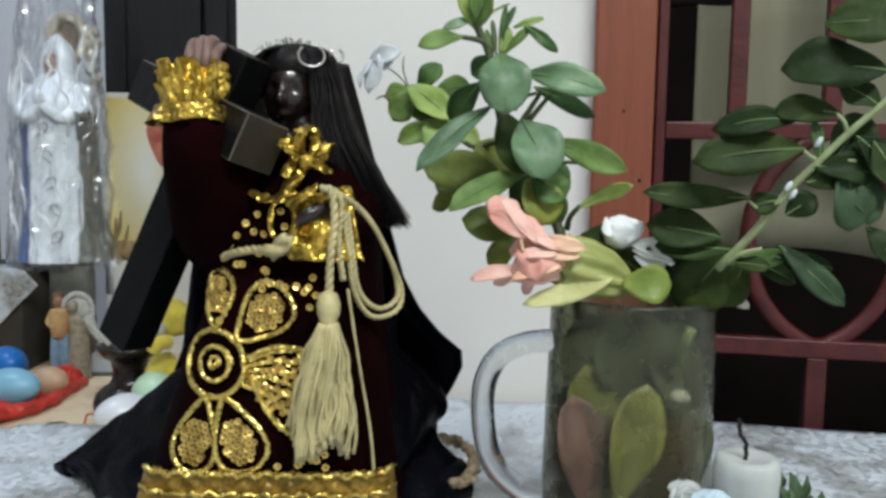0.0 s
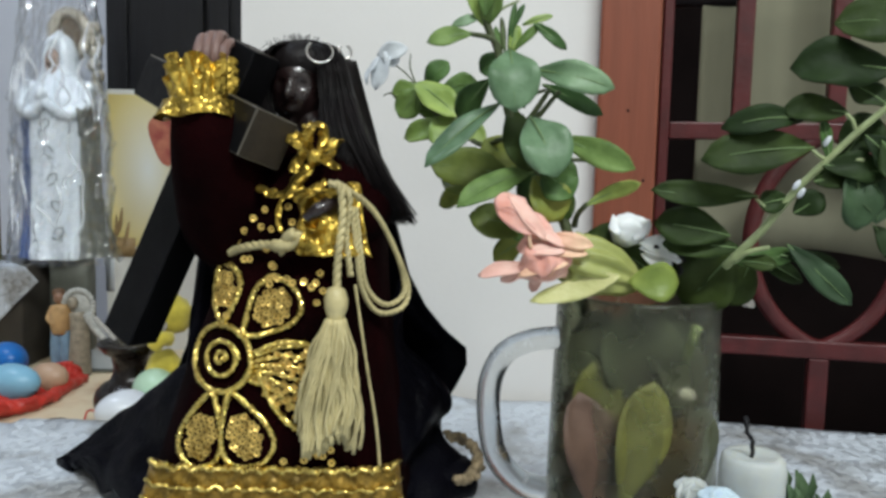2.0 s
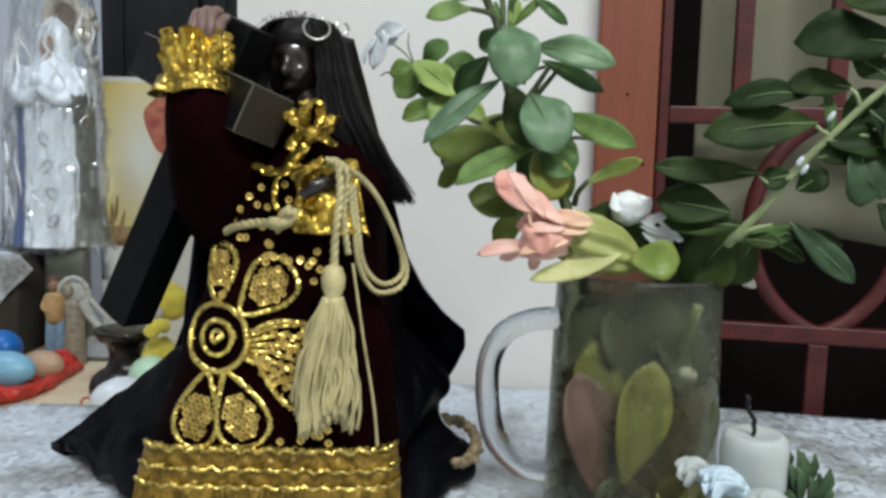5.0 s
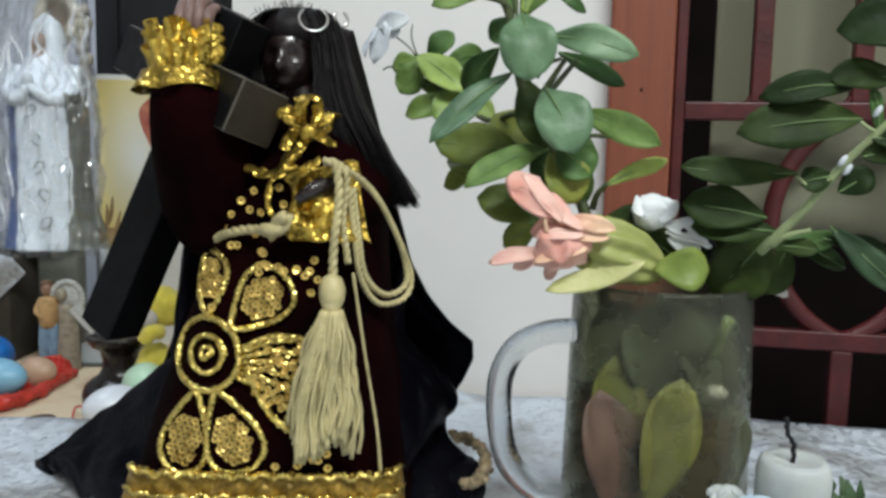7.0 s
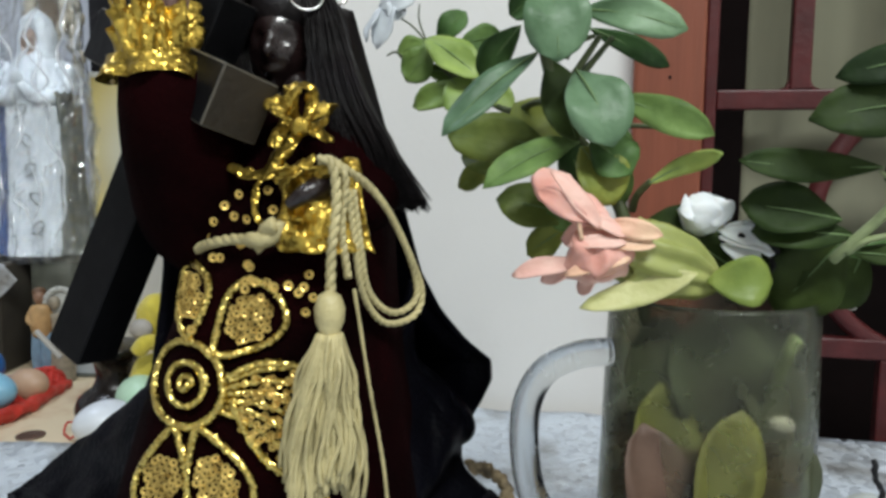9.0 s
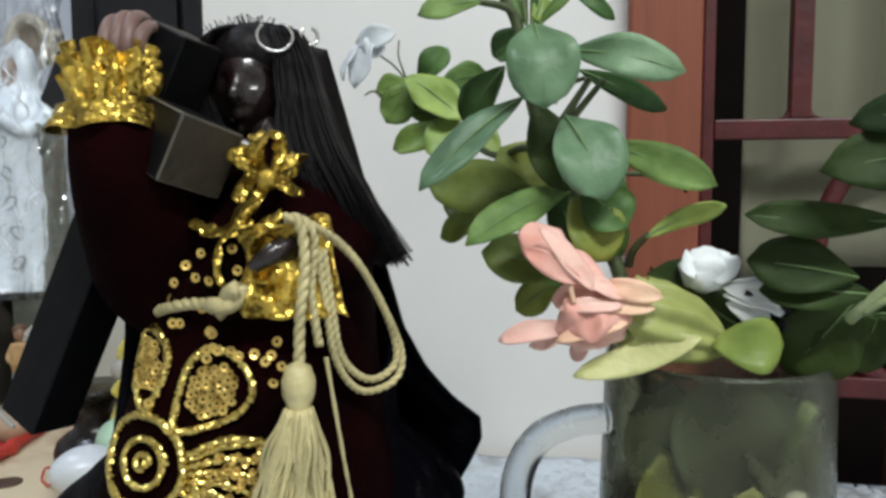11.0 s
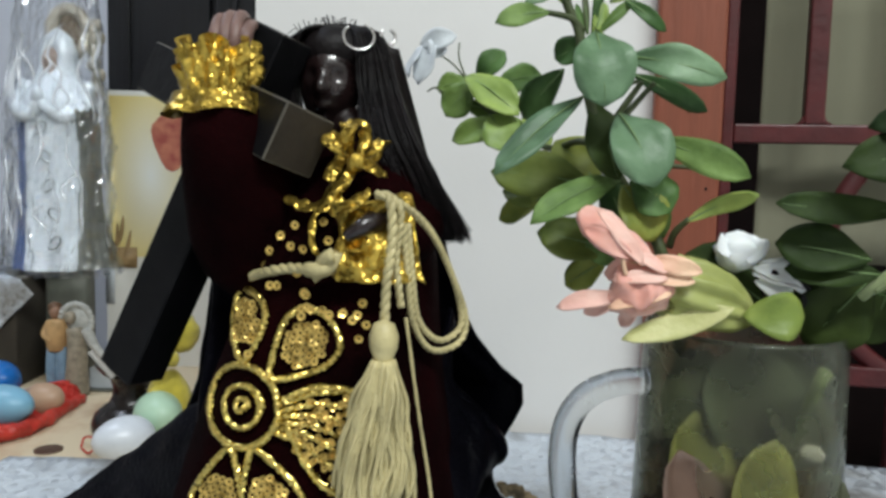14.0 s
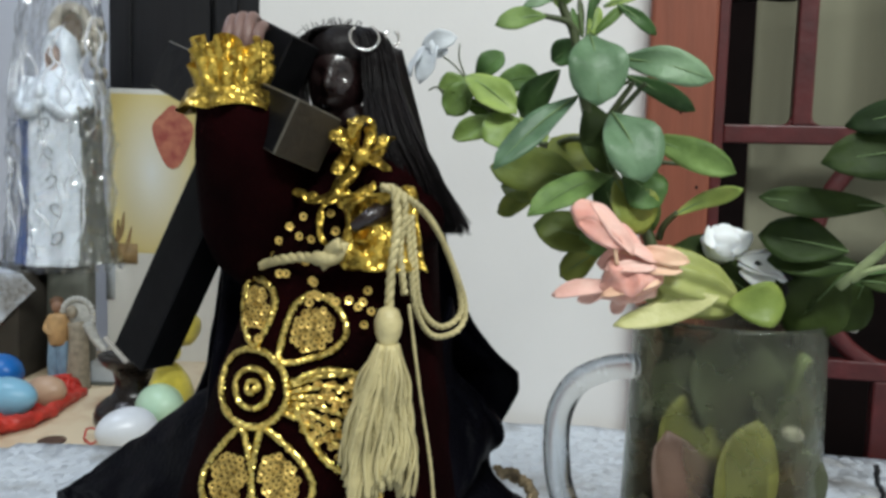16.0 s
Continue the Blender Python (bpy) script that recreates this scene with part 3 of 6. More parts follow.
braid([(0.004 * math.cos(k) * (1 - k / 9), 0.004 * math.sin(k) * (1 - k / 9)) for k in range(8)], 0.0014)


def petal(angle, r0, r1, width, wide=0.0017, pinch=0.25):
    ca, sa = math.cos(radians(angle)), math.sin(radians(angle))
    pts = []
    for k in range(17):
        u = k / 16
        a = math.pi * 2 * u
        along = r0 + (r1 - r0) * (0.5 - 0.5 * math.cos(a))
        across = 0.5 * width * math.sin(a) * (pinch + (1 - pinch) * (0.5 - 0.5 * math.cos(a))) * 1.25
        pts.append((along * ca - across * sa, along * sa + across * ca))
    return ca, sa, braid(pts, wide)


def sequin_bm(bm, x, z, r=0.0015, lift=0.0030):
    p = robe_front(x, z, lift)
    q = Euler((radians(90 + random.uniform(-20, 20)), random.uniform(0, 6), random.uniform(-0.35, 0.35)))
    m = Matrix.Translation(p) @ q.to_matrix().to_4x4()
    outer = [bm.verts.new(m @ Vector((r * math.cos(2 * math.pi * k / 10), r * math.sin(2 * math.pi * k / 10), 0.0003))) for k in range(10)]
    inner = [bm.verts.new(m @ Vector((0.32 * r * math.cos(2 * math.pi * k / 10), 0.32 * r * math.sin(2 * math.pi * k / 10), -0.0001))) for k in range(10)]
    for k in range(10):
        bm.faces.new((outer[k], outer[(k + 1) % 10], inner[(k + 1) % 10], inner[k]))


for angle, r0, r1, width, _ in ((93, 0.018, 0.047, 0.0235, 34), (46, 0.018, 0.0535, 0.0300, 44), (-70, 0.018, 0.0580, 0.0310, 60), (-103, 0.018, 0.0575, 0.0270, 48)):
    ca, sa, outline = petal(angle, r0, r1, width)
    bm = bmesh.new()
    for row in range(9):  # sequins sewn in staggered rows
        q = (row + 0.5) / 9
        along = r0 + (r1 - r0) * (0.30 + 0.58 * q)
        half = width * 0.30 * math.sin(math.pi * (0.18 + 0.70 * q))
        for k in range(-4, 5):
            across = (k + 0.5 * (row % 2)) * 0.0031
            if abs(across) < half:
                sequin_bm(bm, FX + along * ca - across * sa + random.uniform(-0.0004, 0.0004), FZ + along * sa + across * ca + random.uniform(-0.0004, 0.0004), 0.0018)
    tagged(part("sequin_fill", bm, M_SEQUIN, outline, "gold sequins"), kind="stuff")
for k, (a, r) in enumerate(((8, 0.056), (0, 0.054), (-8, 0.053), (-16, 0.053), (-24, 0.055), (-32, 0.058))):  # fan of braid towards the tassel
    c, s = math.cos(radians(a)), math.sin(radians(a))
    braid([(0.018 * c, 0.018 * s), (0.035 * c, 0.035 * s + 0.003), (r * c, r * s)], 0.0014)
braid([(0.018, 0.004), (0.032, 0.010), (0.046, 0.009), (0.058, 0.006)], 0.0018)
braid([(0.020, -0.006), (0.030, -0.024), (0.040, -0.034), (0.052, -0.036), (0.060, -0.022)], 0.0018)
bm = bmesh.new()
for k in range(110):
    a, r = radians(random.uniform(-36, 8)), random.uniform(0.026, 0.054)
    sequin_bm(bm, FX + r * math.cos(a), FZ + r * math.sin(a))
tagged(part("sequin_fill", bm, M_SEQUIN, robe, "gold sequins"), kind="stuff")
LOOSE = ((-0.098, 0.942), (-0.093, 0.932), (-0.099, 0.933), (-0.105, 0.937), (-0.104, 0.916), (-0.0905, 0.913), (-0.088, 0.907), (-0.092, 0.904), (-0.068, 0.905), (-0.066, 0.910), (-0.064, 0.901), (-0.085, 0.944),
         (-0.1075, 0.9157), (-0.0913, 0.9137), (-0.0922, 0.9071), (-0.0898, 0.9078), (-0.0830, 0.9070), (-0.0742, 0.9057), (-0.0700, 0.9029), (-0.0670, 0.8951), (-0.0716, 0.8138), (-0.0646, 0.8165), (-0.0574, 0.8123), (-0.0821, 0.8130), (-0.1155, 0.8863),
         (-0.062, 0.816), (-0.068, 0.818), (-0.058, 0.819), (-0.095, 0.922), (-0.110, 0.930), (-0.082, 0.936), (-0.0875, 0.899), (-0.080, 0.905))
for x, z in LOOSE:
    bm = bmesh.new()
    sequin_bm(bm, x, z, 0.0020, 0.0045)
    part("sequin", bm, M_SEQUIN, robe)

for x, z in ((-0.1215, 0.9405), (-0.1160, 0.9345), (-0.1240, 0.9310), (-0.1125, 0.9420), (-0.1180, 0.9265), (-0.1290, 0.9365), (-0.1100, 0.9300), (-0.1075, 0.9365), (-0.1265, 0.9245), (-0.1130, 0.9225)):
    bm = bmesh.new()
    sequin_bm(bm, x, z, 0.0022, 0.0)
    y = sum(v.co.y for v in bm.verts) / len(bm.verts)
    bmesh.ops.translate(bm, verts=bm.verts, vec=(0, 0.4235 - y, 0))
    part("sequin", bm, M_SEQUIN, robe)

# gold lace hem
def hem_at(u, v):
    s = 1.90 * u - 0.93
    z = 0.7885 + 0.021 * v
    c, cy, rx, ry = robe_section(z)
    g = 0.0035 + 0.0012 * math.sin(u * 70) * math.sin(v * 9) + 0.001 * wob(u * 8, v * 3, 0, 3)
    return (c + (rx + 0.002) * s, cy - (ry + g) * (1 - abs(s) ** 6) ** (1 / 6), z + 0.0005 * math.sin(u * 200) * v)


part("hem_band", sheet(hem_at, 240, 12, 0.0012), M_HEM, robe, "gold lace band")
bm = bmesh.new()
for k in range(300):
    u = k / 299
    p, q = Vector(hem_at(u, 0.05)), 0.010 + 0.0045 * abs(math.sin(u * 36)) + random.uniform(-0.001, 0.001)
    p.y -= 0.001
    add_tube(bm, (p, p + Vector((random.uniform(-0.001, 0.001), -0.001, -q * 0.5)), p + Vector((random.uniform(-0.002, 0.002), -0.002, -q))), 0.0007, 5, 2)
tagged(part("fringe", bm, M_HEM, robe, "gold scalloped lace fringe"), kind="stuff")
for row, zz in ((0.95, 0.0016), (0.45, 0.0013), (0.02, 0.0013)):
    pts = [Vector(hem_at(k / 60, row)) + Vector((0, -0.0012, 0.0008 * math.sin(k * 1.5))) for k in range(61)]
    part("hem_braid", tube(pts, zz, 6, 3, twist=0.3), M_GOLD, robe)

# the statue inside the robe: a plain figure
bm = bmesh.new()
HEAD = Vector((-0.0900, 0.466, 1.0105))
TIP = Euler((radians(8), radians(4), radians(-8)))
vs = add_ball(bm, (0, 0, 0), (0.0152, 0.0168, 0.0228), None, 48, 34)
for v in vs:
    x, y, z = v.co
    if y < 0:
        v.co.y -= 0.0058 * math.exp(-(x / 0.0028) ** 2 - ((z + 0.001) / 0.0055) ** 2)
        v.co.y += 0.0036 * (math.exp(-((x - 0.0062) / 0.0032) ** 2 - ((z - 0.0045) / 0.0028) ** 2) + math.exp(-((x + 0.0062) / 0.0032) ** 2 - ((z - 0.0045) / 0.0028) ** 2))
        v.co.y -= 0.0028 * math.exp(-(x / 0.0045) ** 2 - ((z + 0.0105) / 0.0022) ** 2)
        v.co.y -= 0.0034 * math.exp(-(x / 0.0060) ** 2 - ((z + 0.0185) / 0.0045) ** 2)
    v.co = HEAD + TIP.to_matrix() @ v.co
add_tube(bm, (HEAD + Vector((0.004, 0.004, -0.016)), (-0.080, 0.462, 0.988), (-0.074, 0.460, 0.968)), 0.0095, 14, 5)
add_tube(bm, ((-0.1387, 0.4280, 1.0125), (-0.1368, 0.4240, 1.0235), (-0.1367, 0.4300, 1.0329), (-0.1378, 0.4420, 1.0361), (-0.1394, 0.4560, 1.0346)), lambda u: 0.0034 - 0.0008 * u, 10, 5)
add_tube(bm, ((-0.1341, 0.4280, 1.0126), (-0.1322, 0.4240, 1.0236), (-0.1321, 0.4300, 1.0342), (-0.1331, 0.4420, 1.0375), (-0.1345, 0.4560, 1.0360)), lambda u: 0.0034 - 0.0008 * u, 10, 5)
add_tube(bm, ((-0.1295, 0.4280, 1.0127), (-0.1276, 0.4240, 1.0237), (-0.1275, 0.4300, 1.0343), (-0.1283, 0.4420, 1.0376), (-0.1296, 0.4560, 1.0362)), lambda u: 0.0034 - 0.0008 * u, 10, 5)
add_tube(bm, ((-0.1248, 0.4280, 1.0128), (-0.1231, 0.4240, 1.0238), (-0.1228, 0.4300, 1.0305), (-0.1236, 0.4420, 1.0337), (-0.1247, 0.4560, 1.0321)), lambda u: 0.0034 - 0.0008 * u, 10, 5)
add_tube(bm, ((-0.1326, 0.4320, 1.0017), (-0.1319, 0.4300, 1.0123), (-0.1324, 0.4320, 1.0217)), 0.0085, 12, 4, 0.7)
add_tube(bm, ((-0.0592, 0.3980, 0.9462), (-0.0653, 0.3900, 0.9435), (-0.0724, 0.3900, 0.9388)), lambda u: 0.0072 - 0.0042 * u, 12, 6, 0.8)
add_tube(bm, ((-0.083, 0.452, 0.776), (-0.080, 0.455, 0.87), (-0.076, 0.458, 0.96)), 0.02, 12, 4)
for f in bm.faces:
    c = f.calc_center_median()
    f.material_index = 1 if c.z > 0.99 and c.x < -0.1135 else 0
tagged(part("statue", bm, [M_SKIN, M_HAND]), "dark varnished wooden statue wearing a maroon robe", "statue")

# wig
wig = thing("wig", (-0.09, 0.475, 1.02), "long straight black doll hair on the statue", "wig")
bm = bmesh.new()
for k in range(1700):
    top = HEAD + Vector((0.003 + random.uniform(-0.006, 0.006), 0.004, 0.0285 + random.uniform(-0.003, 0.002)))
    lock = random.randrange(14)  # strands gather in locks
    q = random.Random(lock)
    if random.random() < 0.30:  # short side by the brow
        x, y = random.uniform(-0.0265, -0.0165), random.uniform(-0.012, 0.014)
        pts = (top, HEAD + Vector((-0.012, y - 0.003, 0.024)), HEAD + Vector((x, y, 0.010)), HEAD + Vector((x - 0.001, y + 0.002, -0.006)), HEAD + Vector((x + random.uniform(0, 0.006), y + 0.004, -0.024)))
    else:
        y = random.uniform(-0.014, 0.016)
        s = min(1, max(0, lock / 13 + random.gauss(0, 0.05)))
        wave = q.uniform(-0.0022, 0.0022)
        pts = (top, HEAD + Vector((0.013 + 0.012 * s, y, 0.019 + random.uniform(-0.002, 0.005))), HEAD + Vector((0.0150 + 0.0195 * s, y - 0.004, -0.003)),
               HEAD + Vector((0.0195 + 0.025 * s + wave, y - 0.020, -0.026)), HEAD + Vector((0.0275 + 0.028 * s - wave, y - 0.022, -0.049)),
               HEAD + Vector((0.0375 + 0.027 * s + random.uniform(-0.003, 0.006) * (0.4 + s), y - 0.014, -0.066 - 0.008 * s + q.uniform(-0.004, 0.002) + random.uniform(-0.004, 0.003))))
    add_tube(bm, pts, lambda u: 0.00055 * (1.1 - 0.7 * u), 4, 4)
tagged(part("hair", bm, M_HAIR, wig), kind="stuff")
part("hair_back", sheet(lambda u, v: HEAD + Vector((0.012 + 0.012 * v + (0.020 + 0.012 * v) * u, 0.010 - 0.012 * v + 0.006 * math.sin(u * 8), 0.020 - 0.080 * v)), 10, 16, 0.002), M_HAIR, wig)
part("crown", ball(HEAD + Vector((0.001, 0.0020, 0.0160)), (0.0190, 0.0178, 0.0140)), M_HAIR, wig)
part("cap", ball(HEAD + Vector((0.0015, 0.0070, 0.0085)), (0.0195, 0.0175, 0.0205)), M_HAIR, wig)
bm = bmesh.new()
for k in range(60):
    a = random.uniform(-0.017, 0.015)
    add_tube(bm, (HEAD + Vector((a, -0.004, 0.021)), HEAD + Vector((a + random.uniform(-0.006, 0.006), -0.004, 0.0315 + random.uniform(-0.003, 0.002) - 24 * a * a)), HEAD + Vector((a * 1.2 + random.uniform(-0.007, 0.007), 0.002, 0.022))), 0.00018, 4, 6)
tagged(part("stray_hair", bm, M_HAIR, wig), kind="stuff")
clip = thing("hair_clip", (-0.075, 0.462, 1.038), "thin silver wire ring clipped in the black hair", "clip")
for c, r, squash in (((-0.0746, 0.4480, 1.0311), 0.0072, 0.85), ((-0.0612, 0.4550, 1.0325), 0.0034, 1.1)):
    pts = [(c[0] + r * math.cos(radians(a)), c[1] + 0.002 * math.cos(radians(a)), c[2] + r * squash * math.sin(radians(a))) for a in range(130, 440, 20)]
    part("wire", tube(pts, 0.0008, 8, 3), M_SILVER, clip)

# cape
cape = thing("cape", (-0.1, 0.52, TOP), "black velvet cape spread over the table behind the statue", "cape")
CZ = (0.752, 0.765, 0.775, 0.79, 0.805, 0.8225, 0.838, 0.849, 0.862, 0.88, 0.90, 0.93, 0.955, 0.968)
CL = (-0.268, -0.240, -0.222, -0.204, -0.190, -0.180, -0.172, -0.168, -0.165, -0.160, -0.157, -0.150, -0.135, -0.110)
CR = (0.012, 0.010, 0.004, -0.004, 0.000, 0.010, 0.0165, 0.0160, 0.002, -0.012, -0.022, -0.030, -0.036, -0.046)
CE = (0.530, 0.520, 0.515, 0.51, 0.505, 0.50, 0.495, 0.495, 0.490, 0.485, 0.48, 0.478, 0.475, 0.472)


def cape_at(u, v):
    z = CZ[0] + (CZ[-1] - CZ[0]) * v
    xl, xr, ye = (float(np.interp(z, CZ, q)) for q in (CL, CR, CE))
    y = ye + (0.055 - 0.03 * v) * math.sin(math.pi * u) + 0.006 * (1 - v) * math.sin(u * 31 + 4 * v) + 0.004 * wob(u * 5, v * 4, 0, 2)
    return (xl + (xr - xl) * u, y, z)


part("velvet", sheet(cape_at, 90, 60, 0.0025), M_CAPE, cape)


def left_side_at(u, v):  # cape's left border beside the robe
    z = TOP + 0.01 + 0.20 * v
    x = -0.146 - 0.004 * math.sin(3 * v) - 0.030 * (1 - v) ** 3
    return (x + 0.040 * u, 0.458 + 0.03 * u + 0.006 * math.sin(v * 11 + u * 4) + 0.03 * (1 - v) ** 3, z)


part("border", sheet(left_side_at, 12, 40, 0.0025), M_CAPE, cape)


def flap_at(u, v):  # front corner lying over the cloth
    a, b, c = Vector((-0.272, 0.535, TOP + 0.004)), Vector((-0.150, 0.40, TOP + 0.006)), Vector((-0.148, 0.47, 0.852))
    p = a.lerp(b, u).lerp(a.lerp(c, u), v)
    p.z += 0.010 * math.sin(math.pi * u) * (1 - v) * abs(math.sin(u * 7)) + 0.004 * wob(u * 4, v * 4, 2, 2)
    p.y += 0.006 * math.sin(v * 9 + u * 5) * u
    return p


part("corner", sheet(flap_at, 40, 30, 0.0025), M_CAPE, cape)


def flap2_at(u, v):
    a, b, c = Vector((0.018, 0.50, TOP + 0.006)), Vector((-0.036, 0.408, TOP + 0.008)), Vector((-0.035, 0.455, 0.90))
    p = a.lerp(b, u).lerp(Vector((-0.006, 0.485, 0.83)).lerp(c, u), v)
    p.y += 0.011 * math.sin(v * 13 + u * 9) * (1 - 0.7 * v) + 0.006 * wob(u * 4, v * 5, 1, 1.3)
    p.x += 0.007 * math.sin(v * 9 + u * 5)
    return p


part("side", sheet(flap2_at, 40, 40, 0.0025), M_CAPE, cape)
M_TRIM = mat("brown_gold_lace", (0.42, 0.32, 0.19), 0.6, metal=0.1, vary=0.85, scale=110, bump=1.0)
bm = bmesh.new()
for k in range(56):  # scalloped lace edging
    u = k / 55
    c = smooth_line([(0.0037, 0.4850, 0.7946), (0.0155, 0.4820, 0.7921), (0.0228, 0.4780, 0.7851), (0.0213, 0.4720, 0.7758), (0.0097, 0.4650, 0.7725)], 12)[round(u * 48)]
    out = Vector((0.7, 0, -0.5)) * 0.0045 * abs(math.sin(k * 0.55))
    add_ball(bm, c + out * (k % 3) / 2 + Vector((random.uniform(-0.001, 0.001), random.uniform(-0.002, 0.002), random.uniform(-0.001, 0.001))), (0.0030, 0.0016, 0.0026), Euler((0.2, k * 0.9, 0)), 8, 6)
for v in bm.verts:
    v.co += Vector((wob(*v.co, 260), wob(*v.co, 300), wob(*v.co, 280))) * 0.0012
part("trim", bm, M_TRIM, cape, "brown and cream lace edging")
part("roll", tube([(-0.040, 0.445, TOP + 0.014), (-0.012, 0.468, TOP + 0.015), (0.017, 0.487, TOP + 0.0165)], 0.0140, 14, 6), M_CAPE, cape)

# cross
cross = thing("cross", (-0.18, 0.46, 0.86), "black painted wooden cross with worn olive-brown beam ends", "cross")


def beam(a, b, half, roll, mats):
    a, b = Vector(a), Vector(b)
    d = b - a
    bm = bmesh.new()
    z = d.normalized()
    front = Vector((0.25, -1, 0.0))
    front = (front - z * front.dot(z)).normalized()
    q = Matrix((z.cross(front) * -1, front * -1, z)).transposed().to_4x4() @ Matrix.Rotation(radians(roll), 4, "Z")
    bmesh.ops.create_cube(bm, size=1, matrix=Matrix.Translation((a + b) / 2) @ q @ Matrix.Diagonal((2 * half, 2 * half, d.length, 1)))
    bmesh.ops.bevel(bm, geom=list(bm.edges), offset=0.0008, segments=1, affect="EDGES")
    ends = d.normalized()
    bm.normal_update()
    for f in bm.faces:
        big = f.calc_area() > half * half * 2
        f.material_index = 1 if abs(f.normal.dot(ends)) > 0.9 and big else (0 if big else 2)
    return part("beam", bm, mats, cross, smooth=False)


beam((-0.1930, 0.467, 0.860), (-0.1120, 0.448, 1.032), 0.0118, 38, [M_CROSS, M_OLIVE, M_CROSS])
beam((-0.1860, 0.5057, 1.0184), (-0.0955, 0.410, 0.9788), 0.0137, -10, [M_CROSS, M_OLIVE, M_EDGE])

def worn_strip(a, b, half):
    a, b = Vector(a), Vector(b)
    bm = box(-half, -0.0010, -(b - a).length / 2, half, 0.0010, (b - a).length / 2, 0.0004)
    bm.transform(Matrix.Translation((a + b) / 2) @ (b - a).to_track_quat("Z", "Y").to_matrix().to_4x4())
    return part("worn_edge", bm, M_RUB, cross, "pale rubbed edge")


worn_strip((-0.2077, 0.4520, 0.8735), (-0.1950, 0.4500, 0.8609), 0.0013)

# cord with tassel
cord = thing("tasselled_cord", (-0.055, 0.385, 0.93), "cream twisted cord with a long tassel on the robe", "cord")

def twisted(pts, r):
    """Two strands wound round each other along a line."""
    line = smooth_line(pts, 22)
    bm = bmesh.new()
    for s in (0, 1):
        out, run = [], 0.0
        for i, p in enumerate(line):
            t = (line[min(i + 1, len(line) - 1)] - line[max(i - 1, 0)]).normalized()
            run += (p - line[i - 1]).length if i else 0
            a = run / r * 1.5 + math.pi * s
            n1 = t.cross(Vector((0.3, 1, 0.2))).normalized()
            out.append(p + (n1 * math.cos(a) + t.cross(n1) * math.sin(a)) * r * 0.34)
        add_tube(bm, out, r * 0.68, 7, 1)
    return bm


for pts, r in ((((-0.124, 0.435, 0.915), (-0.112, 0.412, 0.9205), (-0.098, 0.402, 0.924), (-0.084, 0.392, 0.925), (-0.078, 0.390, 0.930)), 0.0024),
               (((-0.088, 0.394, 0.923), (-0.081, 0.391, 0.927), (-0.077, 0.389, 0.932)), 0.0048),
               (((-0.060, 0.388, 0.957), (-0.0545, 0.387, 0.955), (-0.053, 0.387, 0.940), (-0.055, 0.386, 0.920), (-0.0555, 0.386, 0.903)), 0.0022),
               (((-0.056, 0.389, 0.957), (-0.050, 0.390, 0.950), (-0.0515, 0.391, 0.930), (-0.049, 0.391, 0.910)), 0.0018),
               (((-0.055, 0.390, 0.957), (-0.040, 0.400, 0.945), (-0.029, 0.412, 0.925), (-0.023, 0.420, 0.905), (-0.024, 0.420, 0.895), (-0.033, 0.412, 0.892), (-0.042, 0.402, 0.903), (-0.045, 0.396, 0.925), (-0.047, 0.392, 0.945)), 0.0016),
               (((-0.055, 0.391, 0.956), (-0.038, 0.402, 0.942), (-0.027, 0.414, 0.920), (-0.0205, 0.422, 0.900), (-0.024, 0.420, 0.889), (-0.036, 0.410, 0.888), (-0.044, 0.400, 0.902), (-0.047, 0.395, 0.925), (-0.049, 0.391, 0.945)), 0.0016),
               (((-0.047, 0.394, 0.905), (-0.041, 0.395, 0.865), (-0.035, 0.394, 0.830), (-0.032, 0.392, 0.800)), 0.0010)):
    part("strand", twisted(pts, r), M_CORD, cord)
knot = part("knot", lathe([(0.001, 0.008), (0.0045, 0.006), (0.0062, 0.001), (0.0058, -0.004), (0.0042, -0.008), (0.0040, -0.010), (0.001, -0.011)], (-0.0555, 0.384, 0.898), 20), M_CORD, cord)
bm = bmesh.new()
for k in range(210):
    a, q = random.uniform(0, 2 * math.pi), random.random() ** 0.5
    a += 0.30 * math.sin(4 * a)
    ca, sa = math.cos(a) * q, math.sin(a) * q
    c = Vector((-0.0555, 0.383, 0.889))
    end = -0.064 + random.uniform(-0.002, 0.007) - 0.006 * math.cos(3 * a)
    ph, amp = random.uniform(0, 6.28), random.uniform(0.0006, 0.0018)
    pts = []
    for j in range(9):  # crimped strands that swell and gather again
        w = j / 8
        r = float(np.interp(w, (0, 0.2, 0.45, 0.75, 1), (0.0042, 0.0085, 0.0125, 0.0165, 0.0150)))
        pts.append(c + Vector((r * ca - 0.003 * w + amp * math.sin(ph + 9 * w) * min(1, 4 * w), 0.6 * r * sa - 0.002 * w + amp * 0.7 * math.cos(ph + 8 * w), end * w)))
    add_tube(bm, pts, 0.0011, 5, 3)
tagged(part("tassel", bm, M_CORD, knot, "cream silk tassel strands"), kind="stuff")

# ---- glass mug with plants ----
MUG = Vector((0.1062, 0.418, TOP + 0.002))
mug = thing("glass_mug", MUG, "clear glass beer mug half full of murky water", "mug")
R0 = 0.0468
prof = [(0.002, 0.0), (R0 - 0.004, 0.0), (R0 - 0.001, 0.003), (R0, 0.012), (R0 - 0.0008, 0.06), (R0 - 0.0030, 0.1465), (R0 - 0.0036, 0.149), (R0 - 0.0046, 0.149), (R0 - 0.0055, 0.1465), (R0 - 0.0046, 0.06), (R0 - 0.0048, 0.016), (R0 - 0.010, 0.011), (0.002, 0.010)]
part("body", lathe(prof, MUG, 64), M_GLASS, mug, shadow=False)
